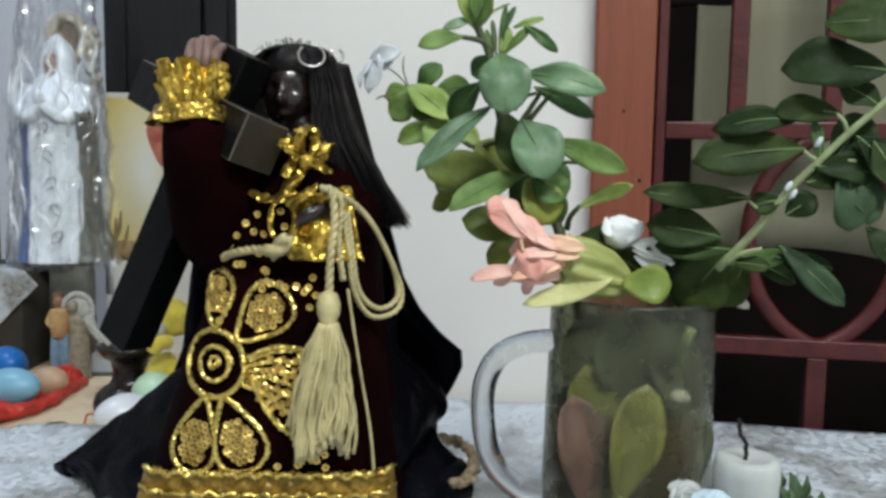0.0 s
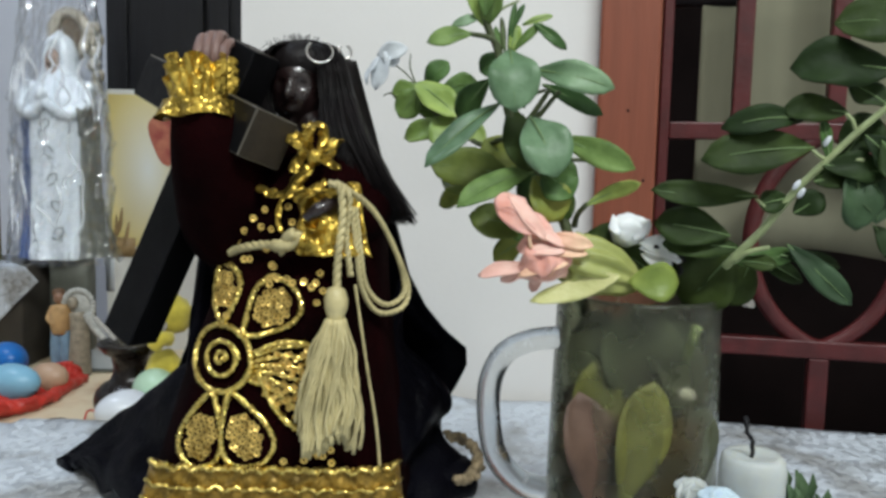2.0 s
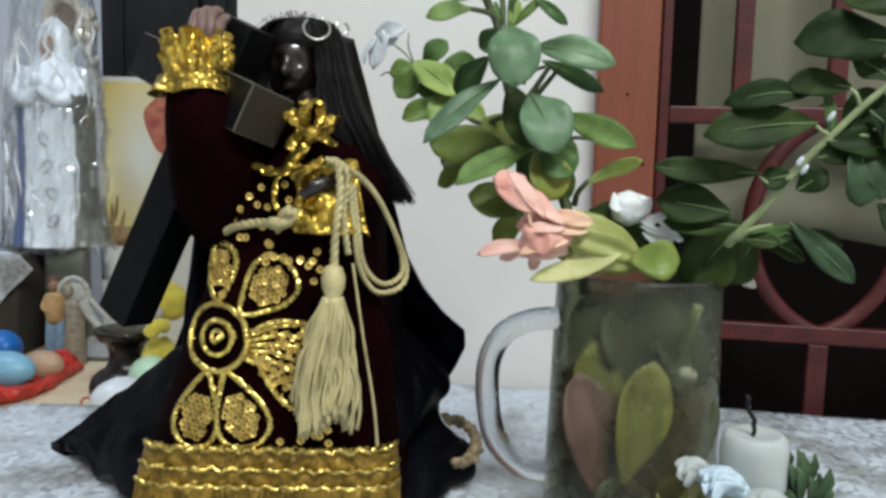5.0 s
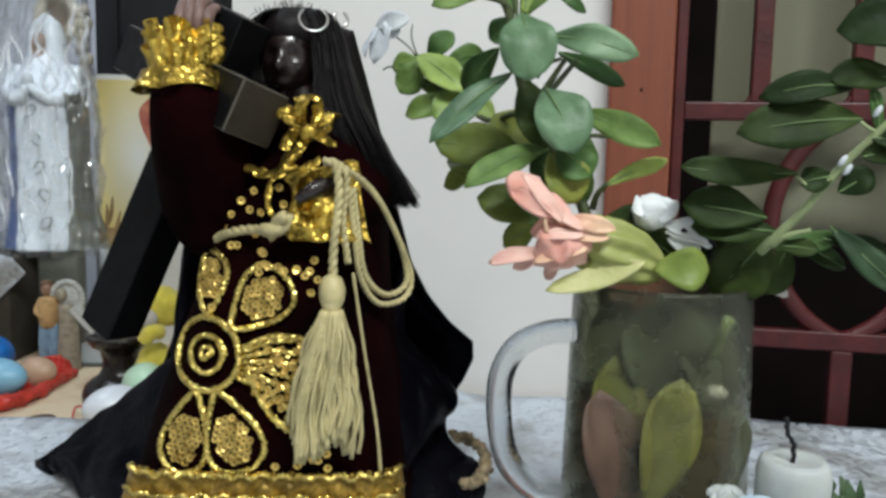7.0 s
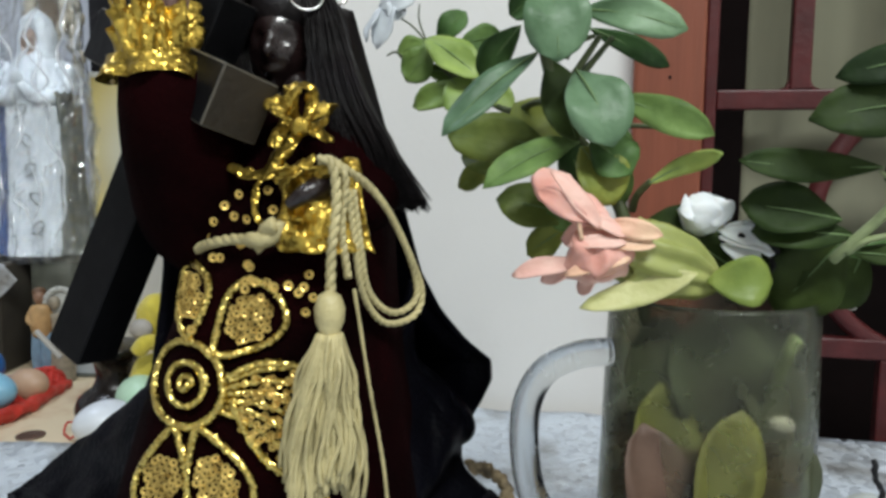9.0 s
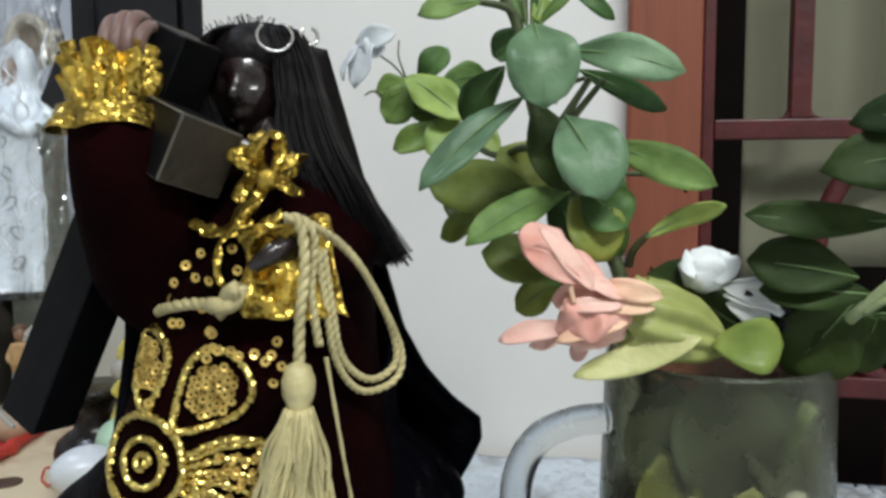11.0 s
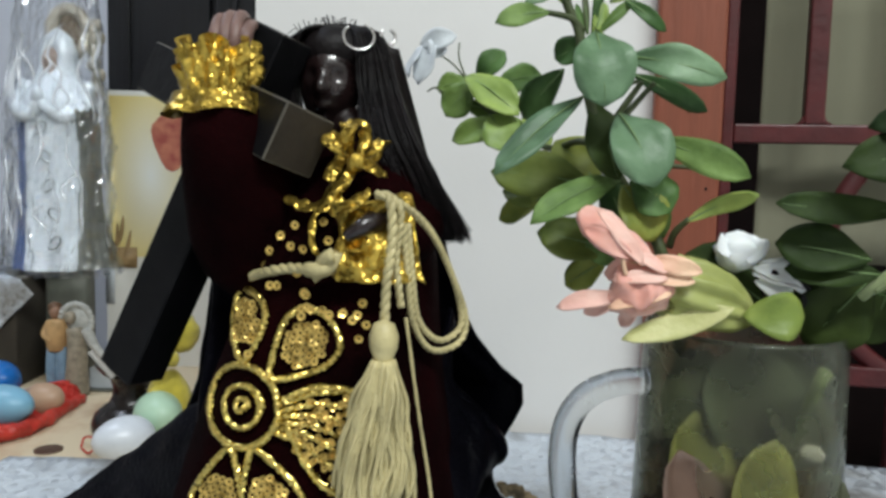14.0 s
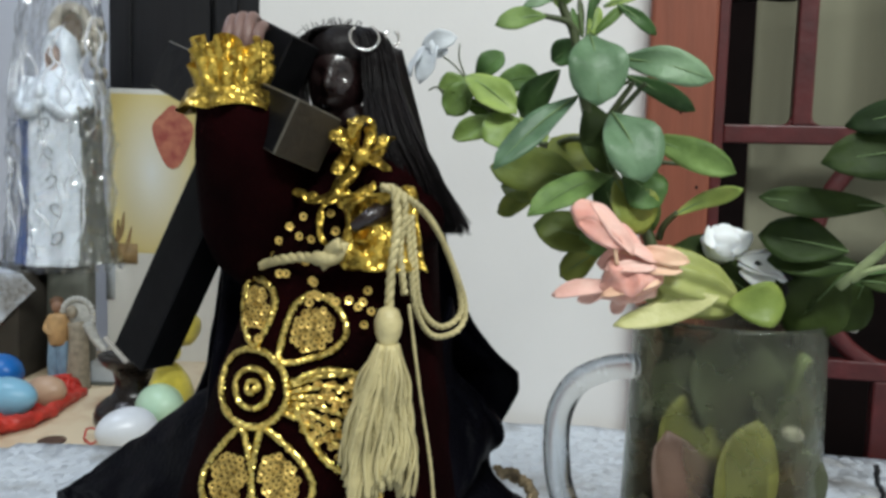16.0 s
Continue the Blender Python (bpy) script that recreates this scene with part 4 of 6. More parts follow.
hp = [(-R0 + 0.003, 0.1235), (-R0 - 0.012, 0.1215), (-R0 - 0.026, 0.114), (-R0 - 0.0335, 0.098), (-R0 - 0.0335, 0.075), (-R0 - 0.028, 0.054), (-R0 - 0.014, 0.040), (-R0 + 0.003, 0.036)]
part("handle", tube([MUG + Vector((x, -0.004, z)) for x, z in hp], 0.0058, 16, 8, 1.25), M_HANDLE, mug, "curved glass handle", shadow=False)
water = tagged(part("water", lathe([(0.001, 0.012), (R0 - 0.0055, 0.014), (R0 - 0.0051, 0.07), (R0 - 0.0055, 0.088), (R0 - 0.008, 0.0872), (0.001, 0.087)], MUG, 48), M_WATER, shadow=False), "murky brown-green water standing in the glass mug", "water")


def leaf_mesh(base, tip, width, bend, roll, n=10, shape=1.35):
    base, tip = Vector(base), Vector(tip)
    d = tip - base
    length = d.length
    ax = d.normalized()
    toward = Vector((0, -1, 0.35))
    side = ax.cross(toward).normalized()
    up = side.cross(ax).normalized()
    rot = Matrix.Rotation(roll, 3, ax)
    side, up = rot @ side, rot @ up
    bm = bmesh.new()
    rows = []
    for i in range(n + 1):
        u = i / n
        w = width * 0.55 * (math.sin(math.pi * u**shape) ** 0.62) + 0.0004
        c = base + d * u + up * length * bend * math.sin(math.pi * u) * 0.6
        row = []
        for j in range(7):
            s = (j - 3) / 3
            ripple = 0.20 * w * math.sin(u * 8 + s * 3 + width * 9000) * abs(s) + 0.10 * w * math.sin(u * 5 + width * 7000)
            row.append(bm.verts.new(c + side * s * w + up * (0.2 * w * abs(s) ** 1.3 + ripple)))
        rows.append(row)
    for a, b in zip(rows, rows[1:]):
        for j in range(6):
            bm.faces.new((a[j], a[j + 1], b[j + 1], b[j]))
    bmesh.ops.recalc_face_normals(bm, faces=bm.faces)
    bmesh.ops.solidify(bm, geom=list(bm.faces), thickness=0.0005)
    return bm


def midrib(base, tip, bend, roll):
    base, tip = Vector(base), Vector(tip)
    d = tip - base
    ax = d.normalized()
    side = ax.cross(Vector((0, -1, 0.35))).normalized()
    up = Matrix.Rotation(roll, 3, ax) @ side.cross(ax).normalized()
    line = [base + d * (k / 8 * 0.97) + up * (d.length * bend * math.sin(math.pi * k / 8 * 0.97) * 0.6 + 0.0003) for k in range(9)]
    return tube(line, lambda u: 0.00050 * (1.15 - u), 5, 2)


def leaf(parent, base, tip, width, material, bend=0.1, roll=0.0):
    ob = part("leaf", leaf_mesh(base, tip, width, bend, roll), material, parent)
    part("midrib", midrib(base, tip, bend, roll), M_RIB, ob)
    return ob


branch_a = thing("leafy_branch", (0.072, 0.41, 0.80), "leafy green branch standing in the glass mug", "branch", "branches in the mug")
part("lower_stem", tube([(0.095, 0.42, 0.775), (0.082, 0.415, 0.85), (0.072, 0.410, 0.912)], 0.0028), M_DSTEM, branch_a)
branch_b = thing("leafy_branch", (0.135, 0.40, 0.80), "pale-stemmed leafy branch leaning out of the glass mug", "branch", "branches in the mug")
part("lower_stem", tube([(0.118, 0.43, 0.775), (0.126, 0.41, 0.84), (0.128, 0.385, 0.888)], 0.0026), M_STEM, branch_b)
tube_part('stem', [(0.0659, 0.4100, 0.9295), (0.0632, 0.4100, 0.9377), (0.0590, 0.4150, 0.9474), (0.0523, 0.4200, 0.9593), (0.0420, 0.4150, 0.9713), (0.0352, 0.4120, 0.9845), (0.0304, 0.4100, 0.9990), (0.0269, 0.4100, 1.0165), (0.0241, 0.4100, 1.0296), (0.0191, 0.4100, 1.0396), (0.0146, 0.4100, 1.0510), (0.0129, 0.4100, 1.0609)], 0.0026, M_DSTEM, branch_a)
tube_part('twig', [(0.0378, 0.4120, 0.9792), (0.0301, 0.4300, 0.9831), (0.0193, 0.4600, 0.9812), (0.0045, 0.4900, 0.9930), (-0.0120, 0.5000, 1.0058), (-0.0204, 0.5050, 1.0187)], 0.0016, M_DSTEM, branch_a)
tube_part('twig', [(0.0417, 0.4100, 0.9919), (0.0471, 0.4080, 1.0007), (0.0514, 0.4050, 1.0078)], 0.0015, M_DSTEM, branch_a)
tube_part('twig', [(0.0449, 0.4120, 0.9921), (0.0512, 0.4100, 1.0001), (0.0567, 0.4050, 1.0074)], 0.0014, M_DSTEM, branch_a)
tube_part('twig', [(0.0384, 0.4100, 0.9992), (0.0419, 0.4080, 1.0050), (0.0494, 0.4050, 1.0078)], 0.0012, M_DSTEM, branch_a)
tube_part('twig', [(0.0514, 0.4200, 0.9670), (0.0642, 0.4150, 0.9721), (0.0784, 0.4100, 0.9717)], 0.0012, M_DSTEM, branch_a)
tube_part('twig', [(0.0681, 0.4100, 0.9372), (0.0687, 0.4050, 0.9435), (0.0729, 0.4000, 0.9498)], 0.0016, M_DSTEM, branch_a)
tube_part('twig', [(0.0259, 0.4100, 1.0293), (0.0203, 0.4080, 1.0341), (0.0095, 0.4050, 1.0356)], 0.0016, M_DSTEM, branch_a)
tube_part('twig', [(0.0184, 0.4100, 1.0410), (0.0250, 0.4100, 1.0489), (0.0346, 0.4100, 1.0538)], 0.0009, M_STEM, branch_a)
tube_part('twig', [(-0.0204, 0.5050, 1.0187), (-0.0251, 0.5080, 1.0316), (-0.0250, 0.5100, 1.0405)], 0.0005, M_DSTEM, branch_a)
tube_part('twig', [(-0.0334, 0.5050, 1.0122), (-0.0380, 0.5070, 1.0149), (-0.0424, 0.5080, 1.0130)], 0.0006, M_DSTEM, branch_a)
leaf(branch_a, (0.0107, 0.4050, 1.0356), (-0.0125, 0.4000, 1.0296), 0.0086, M_LEAF, 0.15, 0.0)
leaf(branch_a, (0.0154, 0.4100, 1.0441), (0.0001, 0.4050, 1.0393), 0.0045, M_LEAFB, 0.2, 0.0)
leaf(branch_a, (0.0167, 0.4100, 1.0407), (0.0089, 0.4050, 1.0588), 0.0078, M_LEAFY, 0.12, 0.0)
leaf(branch_a, (0.0184, 0.4100, 1.0413), (0.0237, 0.4000, 1.0569), 0.0083, M_LEAFY, 0.12, 0.0)
leaf(branch_a, (0.0169, 0.4050, 1.0443), (0.0167, 0.4000, 1.0601), 0.0065, M_LEAF, 0.12, 0.0)
leaf(branch_a, (0.0265, 0.4100, 1.0276), (0.0226, 0.4100, 1.0402), 0.0021, M_LEAF, 0.12, 0.0)
leaf(branch_a, (0.0280, 0.4100, 1.0276), (0.0257, 0.4100, 1.0449), 0.0021, M_DSTEM, 0.12, 0.0)
leaf(branch_a, (0.0298, 0.4100, 1.0282), (0.0328, 0.4100, 1.0528), 0.0027, M_LEAF, 0.12, 0.0)
leaf(branch_a, (0.0307, 0.4100, 1.0370), (0.0376, 0.4100, 1.0521), 0.0024, M_LEAF, 0.12, 0.0)
leaf(branch_a, (0.0305, 0.4080, 1.0274), (0.0350, 0.4100, 1.0414), 0.0048, M_LEAFY, 0.12, 0.0)
leaf(branch_a, (0.0324, 0.4100, 1.0277), (0.0467, 0.4050, 1.0416), 0.0039, M_LEAFY, 0.2, 0.0)
leaf(branch_a, (0.0370, 0.4100, 1.0417), (0.0525, 0.4100, 1.0467), 0.0030, M_LEAFY, 0.12, 0.0)
leaf(branch_a, (0.0423, 0.4050, 1.0415), (0.0587, 0.4000, 1.0279), 0.0050, M_LEAF, 0.25, 0.3)
leaf(branch_a, (0.0323, 0.4080, 1.0266), (0.0309, 0.4000, 1.0281), 0.0065, M_LEAFY, 0.12, 0.0)
leaf(branch_a, (0.0294, 0.4150, 1.0261), (0.0161, 0.4200, 1.0182), 0.0117, M_LEAF, 0.12, 0.0)
leaf(branch_a, (0.0299, 0.4020, 1.0281), (0.0325, 0.3880, 0.9950), 0.0232, M_LEAFB, 0.2, 0.0)
leaf(branch_a, (0.0431, 0.4050, 1.0180), (0.0822, 0.3900, 1.0080), 0.0134, M_LEAFB, 0.2, 0.25)
leaf(branch_a, (0.0484, 0.4100, 1.0112), (0.0796, 0.4050, 0.9957), 0.0078, M_LEAF, 0.15, 0.3)
leaf(branch_a, (0.0261, 0.4020, 1.0006), (-0.0120, 0.3850, 0.9664), 0.0121, M_LEAFB, 0.1, 0.35)
leaf(branch_a, (0.0217, 0.4300, 1.0159), (0.0059, 0.4500, 0.9948), 0.0149, M_LEAF, 0.1, 0.0)
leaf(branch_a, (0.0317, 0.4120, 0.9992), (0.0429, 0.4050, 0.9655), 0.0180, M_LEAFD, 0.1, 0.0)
leaf(branch_a, (0.0419, 0.4050, 0.9942), (0.0546, 0.3880, 0.9629), 0.0239, M_LEAFB, 0.2, 0.0)
leaf(branch_a, (0.0576, 0.4050, 0.9835), (0.0943, 0.3900, 0.9678), 0.0123, M_LEAF, 0.25, 0.35)
leaf(branch_a, (0.0717, 0.4000, 0.9485), (0.0961, 0.3850, 0.9610), 0.0069, M_LEAFY, -0.3, 0.5)
leaf(branch_a, (0.0453, 0.4250, 0.9631), (0.0672, 0.4250, 0.9449), 0.0231, M_LEAF, 0.1, 0.0)
leaf(branch_a, (0.0532, 0.4300, 0.9708), (0.0701, 0.4300, 0.9580), 0.0177, M_LEAF, 0.1, 0.0)
leaf(branch_a, (0.0486, 0.4200, 0.9577), (0.0533, 0.4150, 0.9371), 0.0172, M_LEAF, 0.1, 0.0)
leaf(branch_a, (-0.0153, 0.5050, 1.0199), (-0.0003, 0.5000, 1.0346), 0.0126, M_LEAF, 0.15, 0.0)
leaf(branch_a, (-0.0189, 0.5050, 1.0183), (-0.0367, 0.5100, 1.0148), 0.0119, M_LEAFY, 0.15, 0.0)
leaf(branch_a, (-0.0217, 0.5000, 1.0206), (0.0066, 0.4800, 0.9983), 0.0173, M_LEAFY, 0.2, 0.0)
leaf(branch_a, (-0.0167, 0.5050, 1.0177), (-0.0317, 0.5050, 0.9992), 0.0163, M_LEAFY, 0.15, 0.0)
leaf(branch_a, (-0.0230, 0.5050, 1.0060), (0.0020, 0.5000, 1.0004), 0.0111, M_LEAF, 0.1, 0.0)
leaf(branch_a, (-0.0042, 0.5000, 1.0139), (0.0172, 0.4800, 1.0199), 0.0144, M_LEAF, 0.2, 0.0)
leaf(branch_a, (0.0069, 0.4900, 0.9955), (-0.0276, 0.5000, 0.9853), 0.0131, M_LEAFY, 0.2, 0.0)
leaf(branch_a, (-0.0082, 0.4900, 0.9994), (0.0049, 0.4800, 0.9796), 0.0214, M_LEAFY, 0.1, 0.0)
leaf(branch_a, (0.0087, 0.4800, 0.9984), (0.0219, 0.4700, 0.9810), 0.0105, M_LEAFY, 0.1, 0.0)
leaf(branch_a, (0.0377, 0.4300, 0.9623), (-0.0098, 0.4400, 0.9683), 0.0205, M_LEAFO, 0.15, 0.0)
leaf(branch_a, (0.0420, 0.4350, 0.9624), (0.0210, 0.4450, 0.9839), 0.0188, M_LEAFO, 0.1, 0.0)
leaf(branch_a, (0.0285, 0.4400, 0.9569), (-0.0031, 0.4500, 0.9587), 0.0150, M_LEAFO, 0.1, 0.0)
leaf(branch_a, (0.0459, 0.4150, 0.9650), (0.0045, 0.3950, 0.9460), 0.0137, M_LEAF, 0.2, 0.3)
leaf(branch_a, (0.0156, 0.4400, 0.9566), (-0.0041, 0.4500, 0.9448), 0.0098, M_LEAFO, 0.1, 0.0)
leaf(branch_a, (0.0501, 0.4300, 0.9323), (0.0126, 0.4350, 0.9400), 0.0184, M_LEAFO, 0.12, 0.0)
leaf(branch_a, (0.0458, 0.4300, 0.9290), (0.0278, 0.4400, 0.9147), 0.0128, M_LEAFO, 0.1, 0.0)
leaf(branch_a, (0.0538, 0.4300, 0.9371), (0.0349, 0.4300, 0.9313), 0.0158, M_LEAF, 0.1, 0.0)
leaf(branch_a, (0.0488, 0.4050, 0.9668), (0.0642, 0.3980, 0.9520), 0.0185, M_LEAF, 0.15, 0.0)
leaf(branch_a, (0.0450, 0.4050, 0.9632), (0.0585, 0.4000, 0.9400), 0.0196, M_LEAFO, 0.15, 0.0)
leaf(branch_a, (0.0530, 0.4120, 0.9579), (0.0655, 0.4100, 0.9408), 0.0133, M_LEAF, 0.1, 0.0)
leaf(branch_a, (0.0404, 0.4180, 0.9667), (0.0484, 0.4150, 0.9450), 0.0154, M_LEAF, 0.1, 0.0)
tube_part('stem', [(0.1411, 0.3850, 0.9199), (0.1435, 0.3800, 0.9253), (0.1520, 0.3720, 0.9383), (0.1583, 0.3660, 0.9503), (0.1664, 0.3620, 0.9626), (0.1744, 0.3580, 0.9725), (0.1857, 0.3540, 0.9861), (0.1963, 0.3500, 0.9973), (0.2103, 0.3450, 1.0125)], 0.0019, M_STEM, branch_b)
tube_part('twig', [(0.1588, 0.3660, 0.9497), (0.1534, 0.3660, 0.9496), (0.1474, 0.3680, 0.9548)], 0.0009, M_STEM, branch_b)
tube_part('twig', [(0.1769, 0.3580, 0.9736), (0.1721, 0.3580, 0.9751), (0.1686, 0.3600, 0.9787)], 0.0010, M_STEM, branch_b)
tube_part('twig', [(0.1859, 0.3540, 0.9861), (0.1834, 0.3540, 0.9922), (0.1806, 0.3560, 0.9954)], 0.0010, M_STEM, branch_b)
tube_part('twig', [(0.1770, 0.3580, 0.9731), (0.1832, 0.3550, 0.9742), (0.1900, 0.3530, 0.9738)], 0.0011, M_STEM, branch_b)
tube_part('twig', [(0.1436, 0.3800, 0.9234), (0.1483, 0.3750, 0.9285), (0.1572, 0.3720, 0.9312)], 0.0014, M_STEM, branch_b)
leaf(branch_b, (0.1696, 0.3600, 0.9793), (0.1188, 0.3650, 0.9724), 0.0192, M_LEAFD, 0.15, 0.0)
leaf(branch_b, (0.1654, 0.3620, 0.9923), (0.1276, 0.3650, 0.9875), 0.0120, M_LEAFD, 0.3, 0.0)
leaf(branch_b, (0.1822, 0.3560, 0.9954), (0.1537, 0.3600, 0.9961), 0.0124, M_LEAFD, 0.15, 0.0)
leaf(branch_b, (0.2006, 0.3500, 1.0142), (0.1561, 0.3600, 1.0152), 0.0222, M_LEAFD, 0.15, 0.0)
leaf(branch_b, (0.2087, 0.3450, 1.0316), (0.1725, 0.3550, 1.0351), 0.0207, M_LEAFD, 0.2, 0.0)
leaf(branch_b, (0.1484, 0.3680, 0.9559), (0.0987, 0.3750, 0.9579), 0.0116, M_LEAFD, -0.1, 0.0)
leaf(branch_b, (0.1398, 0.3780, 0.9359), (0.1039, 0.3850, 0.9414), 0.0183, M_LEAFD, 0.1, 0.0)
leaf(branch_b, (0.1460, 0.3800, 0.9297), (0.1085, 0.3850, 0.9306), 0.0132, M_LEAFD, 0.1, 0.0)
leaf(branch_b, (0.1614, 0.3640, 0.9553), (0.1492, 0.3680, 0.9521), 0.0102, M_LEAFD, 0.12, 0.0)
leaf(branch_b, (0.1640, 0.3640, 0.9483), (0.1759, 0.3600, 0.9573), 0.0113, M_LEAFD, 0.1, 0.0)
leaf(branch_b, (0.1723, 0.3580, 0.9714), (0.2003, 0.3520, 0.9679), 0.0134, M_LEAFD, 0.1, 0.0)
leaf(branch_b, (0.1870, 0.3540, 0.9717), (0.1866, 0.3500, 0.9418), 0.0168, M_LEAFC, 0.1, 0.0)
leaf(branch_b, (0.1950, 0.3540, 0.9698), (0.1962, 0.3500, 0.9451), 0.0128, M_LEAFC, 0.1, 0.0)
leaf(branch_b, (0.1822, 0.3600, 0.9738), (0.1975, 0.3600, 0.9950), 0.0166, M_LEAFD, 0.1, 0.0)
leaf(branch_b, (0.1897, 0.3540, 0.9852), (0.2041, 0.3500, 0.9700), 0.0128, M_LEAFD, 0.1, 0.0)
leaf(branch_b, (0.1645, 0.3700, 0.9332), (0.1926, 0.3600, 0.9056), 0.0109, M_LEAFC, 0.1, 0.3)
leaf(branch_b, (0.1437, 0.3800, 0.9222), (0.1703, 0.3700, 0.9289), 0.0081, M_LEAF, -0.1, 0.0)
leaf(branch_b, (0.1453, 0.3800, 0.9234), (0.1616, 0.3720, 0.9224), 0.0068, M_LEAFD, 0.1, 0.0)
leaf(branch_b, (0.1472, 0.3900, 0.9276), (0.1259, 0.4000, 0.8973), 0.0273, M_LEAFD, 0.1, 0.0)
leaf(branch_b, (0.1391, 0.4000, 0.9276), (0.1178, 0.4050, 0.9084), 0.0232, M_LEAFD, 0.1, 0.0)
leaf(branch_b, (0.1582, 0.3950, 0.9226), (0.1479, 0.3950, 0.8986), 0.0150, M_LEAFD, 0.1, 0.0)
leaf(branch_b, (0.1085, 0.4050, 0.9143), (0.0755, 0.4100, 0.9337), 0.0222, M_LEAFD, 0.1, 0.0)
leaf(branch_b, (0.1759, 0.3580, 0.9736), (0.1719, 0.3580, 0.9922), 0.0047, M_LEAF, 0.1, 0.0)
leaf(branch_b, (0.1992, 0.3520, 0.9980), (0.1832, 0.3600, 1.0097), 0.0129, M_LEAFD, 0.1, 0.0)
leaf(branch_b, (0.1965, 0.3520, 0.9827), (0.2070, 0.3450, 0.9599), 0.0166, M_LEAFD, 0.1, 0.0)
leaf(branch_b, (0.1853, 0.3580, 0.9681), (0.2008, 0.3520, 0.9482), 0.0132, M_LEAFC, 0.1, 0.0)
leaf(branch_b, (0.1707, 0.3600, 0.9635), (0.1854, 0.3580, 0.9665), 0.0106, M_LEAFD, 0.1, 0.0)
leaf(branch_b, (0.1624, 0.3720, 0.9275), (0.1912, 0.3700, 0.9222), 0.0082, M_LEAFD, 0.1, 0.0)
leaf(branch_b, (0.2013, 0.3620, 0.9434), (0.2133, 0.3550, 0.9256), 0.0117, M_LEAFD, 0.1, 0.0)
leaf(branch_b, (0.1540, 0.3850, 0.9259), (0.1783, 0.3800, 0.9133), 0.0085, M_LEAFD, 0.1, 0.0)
for c in ((0.1628, 0.3600, 0.9618), (0.1652, 0.3600, 0.9581), (0.1737, 0.3560, 0.9823)):
    part("flower_bud", ball(c, (0.0013, 0.0013, 0.0028), Euler((0.2, 0.5, 0)), 10, 8), M_BLOSSOM, branch_b, "tiny white bud")

# folded paper-white blossom at the branch's end
plast = thing("white_blossom", (-0.0388, 0.5150, 1.0358), "papery white folded blossom on a thin twig", "flower")
part("petal", leaf_mesh((-0.0468, 0.5120, 1.0396), (-0.0268, 0.5080, 1.0437), 0.0105, 0.15, 0.3, 8, 1.0), M_BLOSSOM, plast)
part("petal", leaf_mesh((-0.0387, 0.5120, 1.0419), (-0.0476, 0.5080, 1.0165), 0.0128, 0.15, 0.5, 8, 1.0), M_BLOSSOM, plast)
part("petal", leaf_mesh((-0.0453, 0.5120, 1.0389), (-0.0528, 0.5080, 1.0200), 0.0068, 0.15, 0.9, 8, 1.0), M_BLOSSOM, plast)
part("petal", leaf_mesh((-0.0351, 0.5120, 1.0420), (-0.0405, 0.5080, 1.0319), 0.0098, 0.15, -0.2, 8, 1.0), M_BLOSSOM, plast)
part("stalk", tube([(-0.0215, 0.5050, 1.0204), (-0.0287, 0.5080, 1.0286), (-0.0416, 0.5120, 1.0375)], 0.0005, 6, 4), M_DSTEM, plast)

# pink flower: a flared yellow-green calyx with crumpled petals spilling out
pink = thing("pink_flower", (0.0842, 0.3900, 0.9098), "salmon-pink flower with yellow-green bracts drooping over the rim", "flower")



def petal_lump(points, radii, flat, rough):
    bm = tube(points, lambda u: float(np.interp(u, np.linspace(0, 1, len(radii)), radii)), 24, 8, flat)
    for v in bm.verts:
        v.co += Vector((wob(*v.co, 120), wob(*v.co, 140), wob(*v.co, 130))) * rough
    return bm



part("petal", petal_lump([(0.0612, 0.3950, 0.9263), (0.0504, 0.3930, 0.9321), (0.0413, 0.3920, 0.9392), (0.0326, 0.3940, 0.9467), (0.0267, 0.3980, 0.9511)], (0.0053, 0.0059, 0.0073, 0.0097, 0.0059), 0.6, 0.0022), M_PINK, pink, "rounded salmon-pink upper petal")
part("petal", petal_lump([(0.0634, 0.3900, 0.9225), (0.0523, 0.3840, 0.9243), (0.0439, 0.3840, 0.9218), (0.0373, 0.3880, 0.9183)], (0.0053, 0.0106, 0.0112, 0.0041), 0.6, 0.0034), M_PINK, pink, "crumpled salmon-pink petal")
part("petal", petal_lump([(0.0604, 0.3880, 0.9154), (0.0499, 0.3850, 0.9155), (0.0417, 0.3880, 0.9138), (0.0364, 0.3920, 0.9120)], (0.0035, 0.0059, 0.0047, 0.0018), 0.6, 0.0028), M_PINK2, pink, "crumpled pale pink petal")
part("petal", leaf_mesh((0.0440, 0.3840, 0.9184), (0.0164, 0.3920, 0.9115), 0.0069, 0.1, 0.3, 10, 1.1), M_PINK2, pink)
part("petal", leaf_mesh((0.0398, 0.3840, 0.9160), (0.0281, 0.3920, 0.9094), 0.0057, -0.1, 0.2, 10, 1.1), M_PINK2, pink)
part("petal", leaf_mesh((0.0485, 0.3840, 0.9122), (0.0434, 0.3920, 0.9051), 0.0052, 0.1, 0.1, 10, 1.1), M_PINK2, pink)
part("petal", leaf_mesh((0.0564, 0.3840, 0.9301), (0.0415, 0.3920, 0.9343), 0.0063, 0.2, 0.2, 10, 1.1), M_PEACH, pink)
part("petal", leaf_mesh((0.0551, 0.3840, 0.9272), (0.0360, 0.3920, 0.9260), 0.0097, 0.3, 0.1, 10, 1.1), M_PINK, pink)
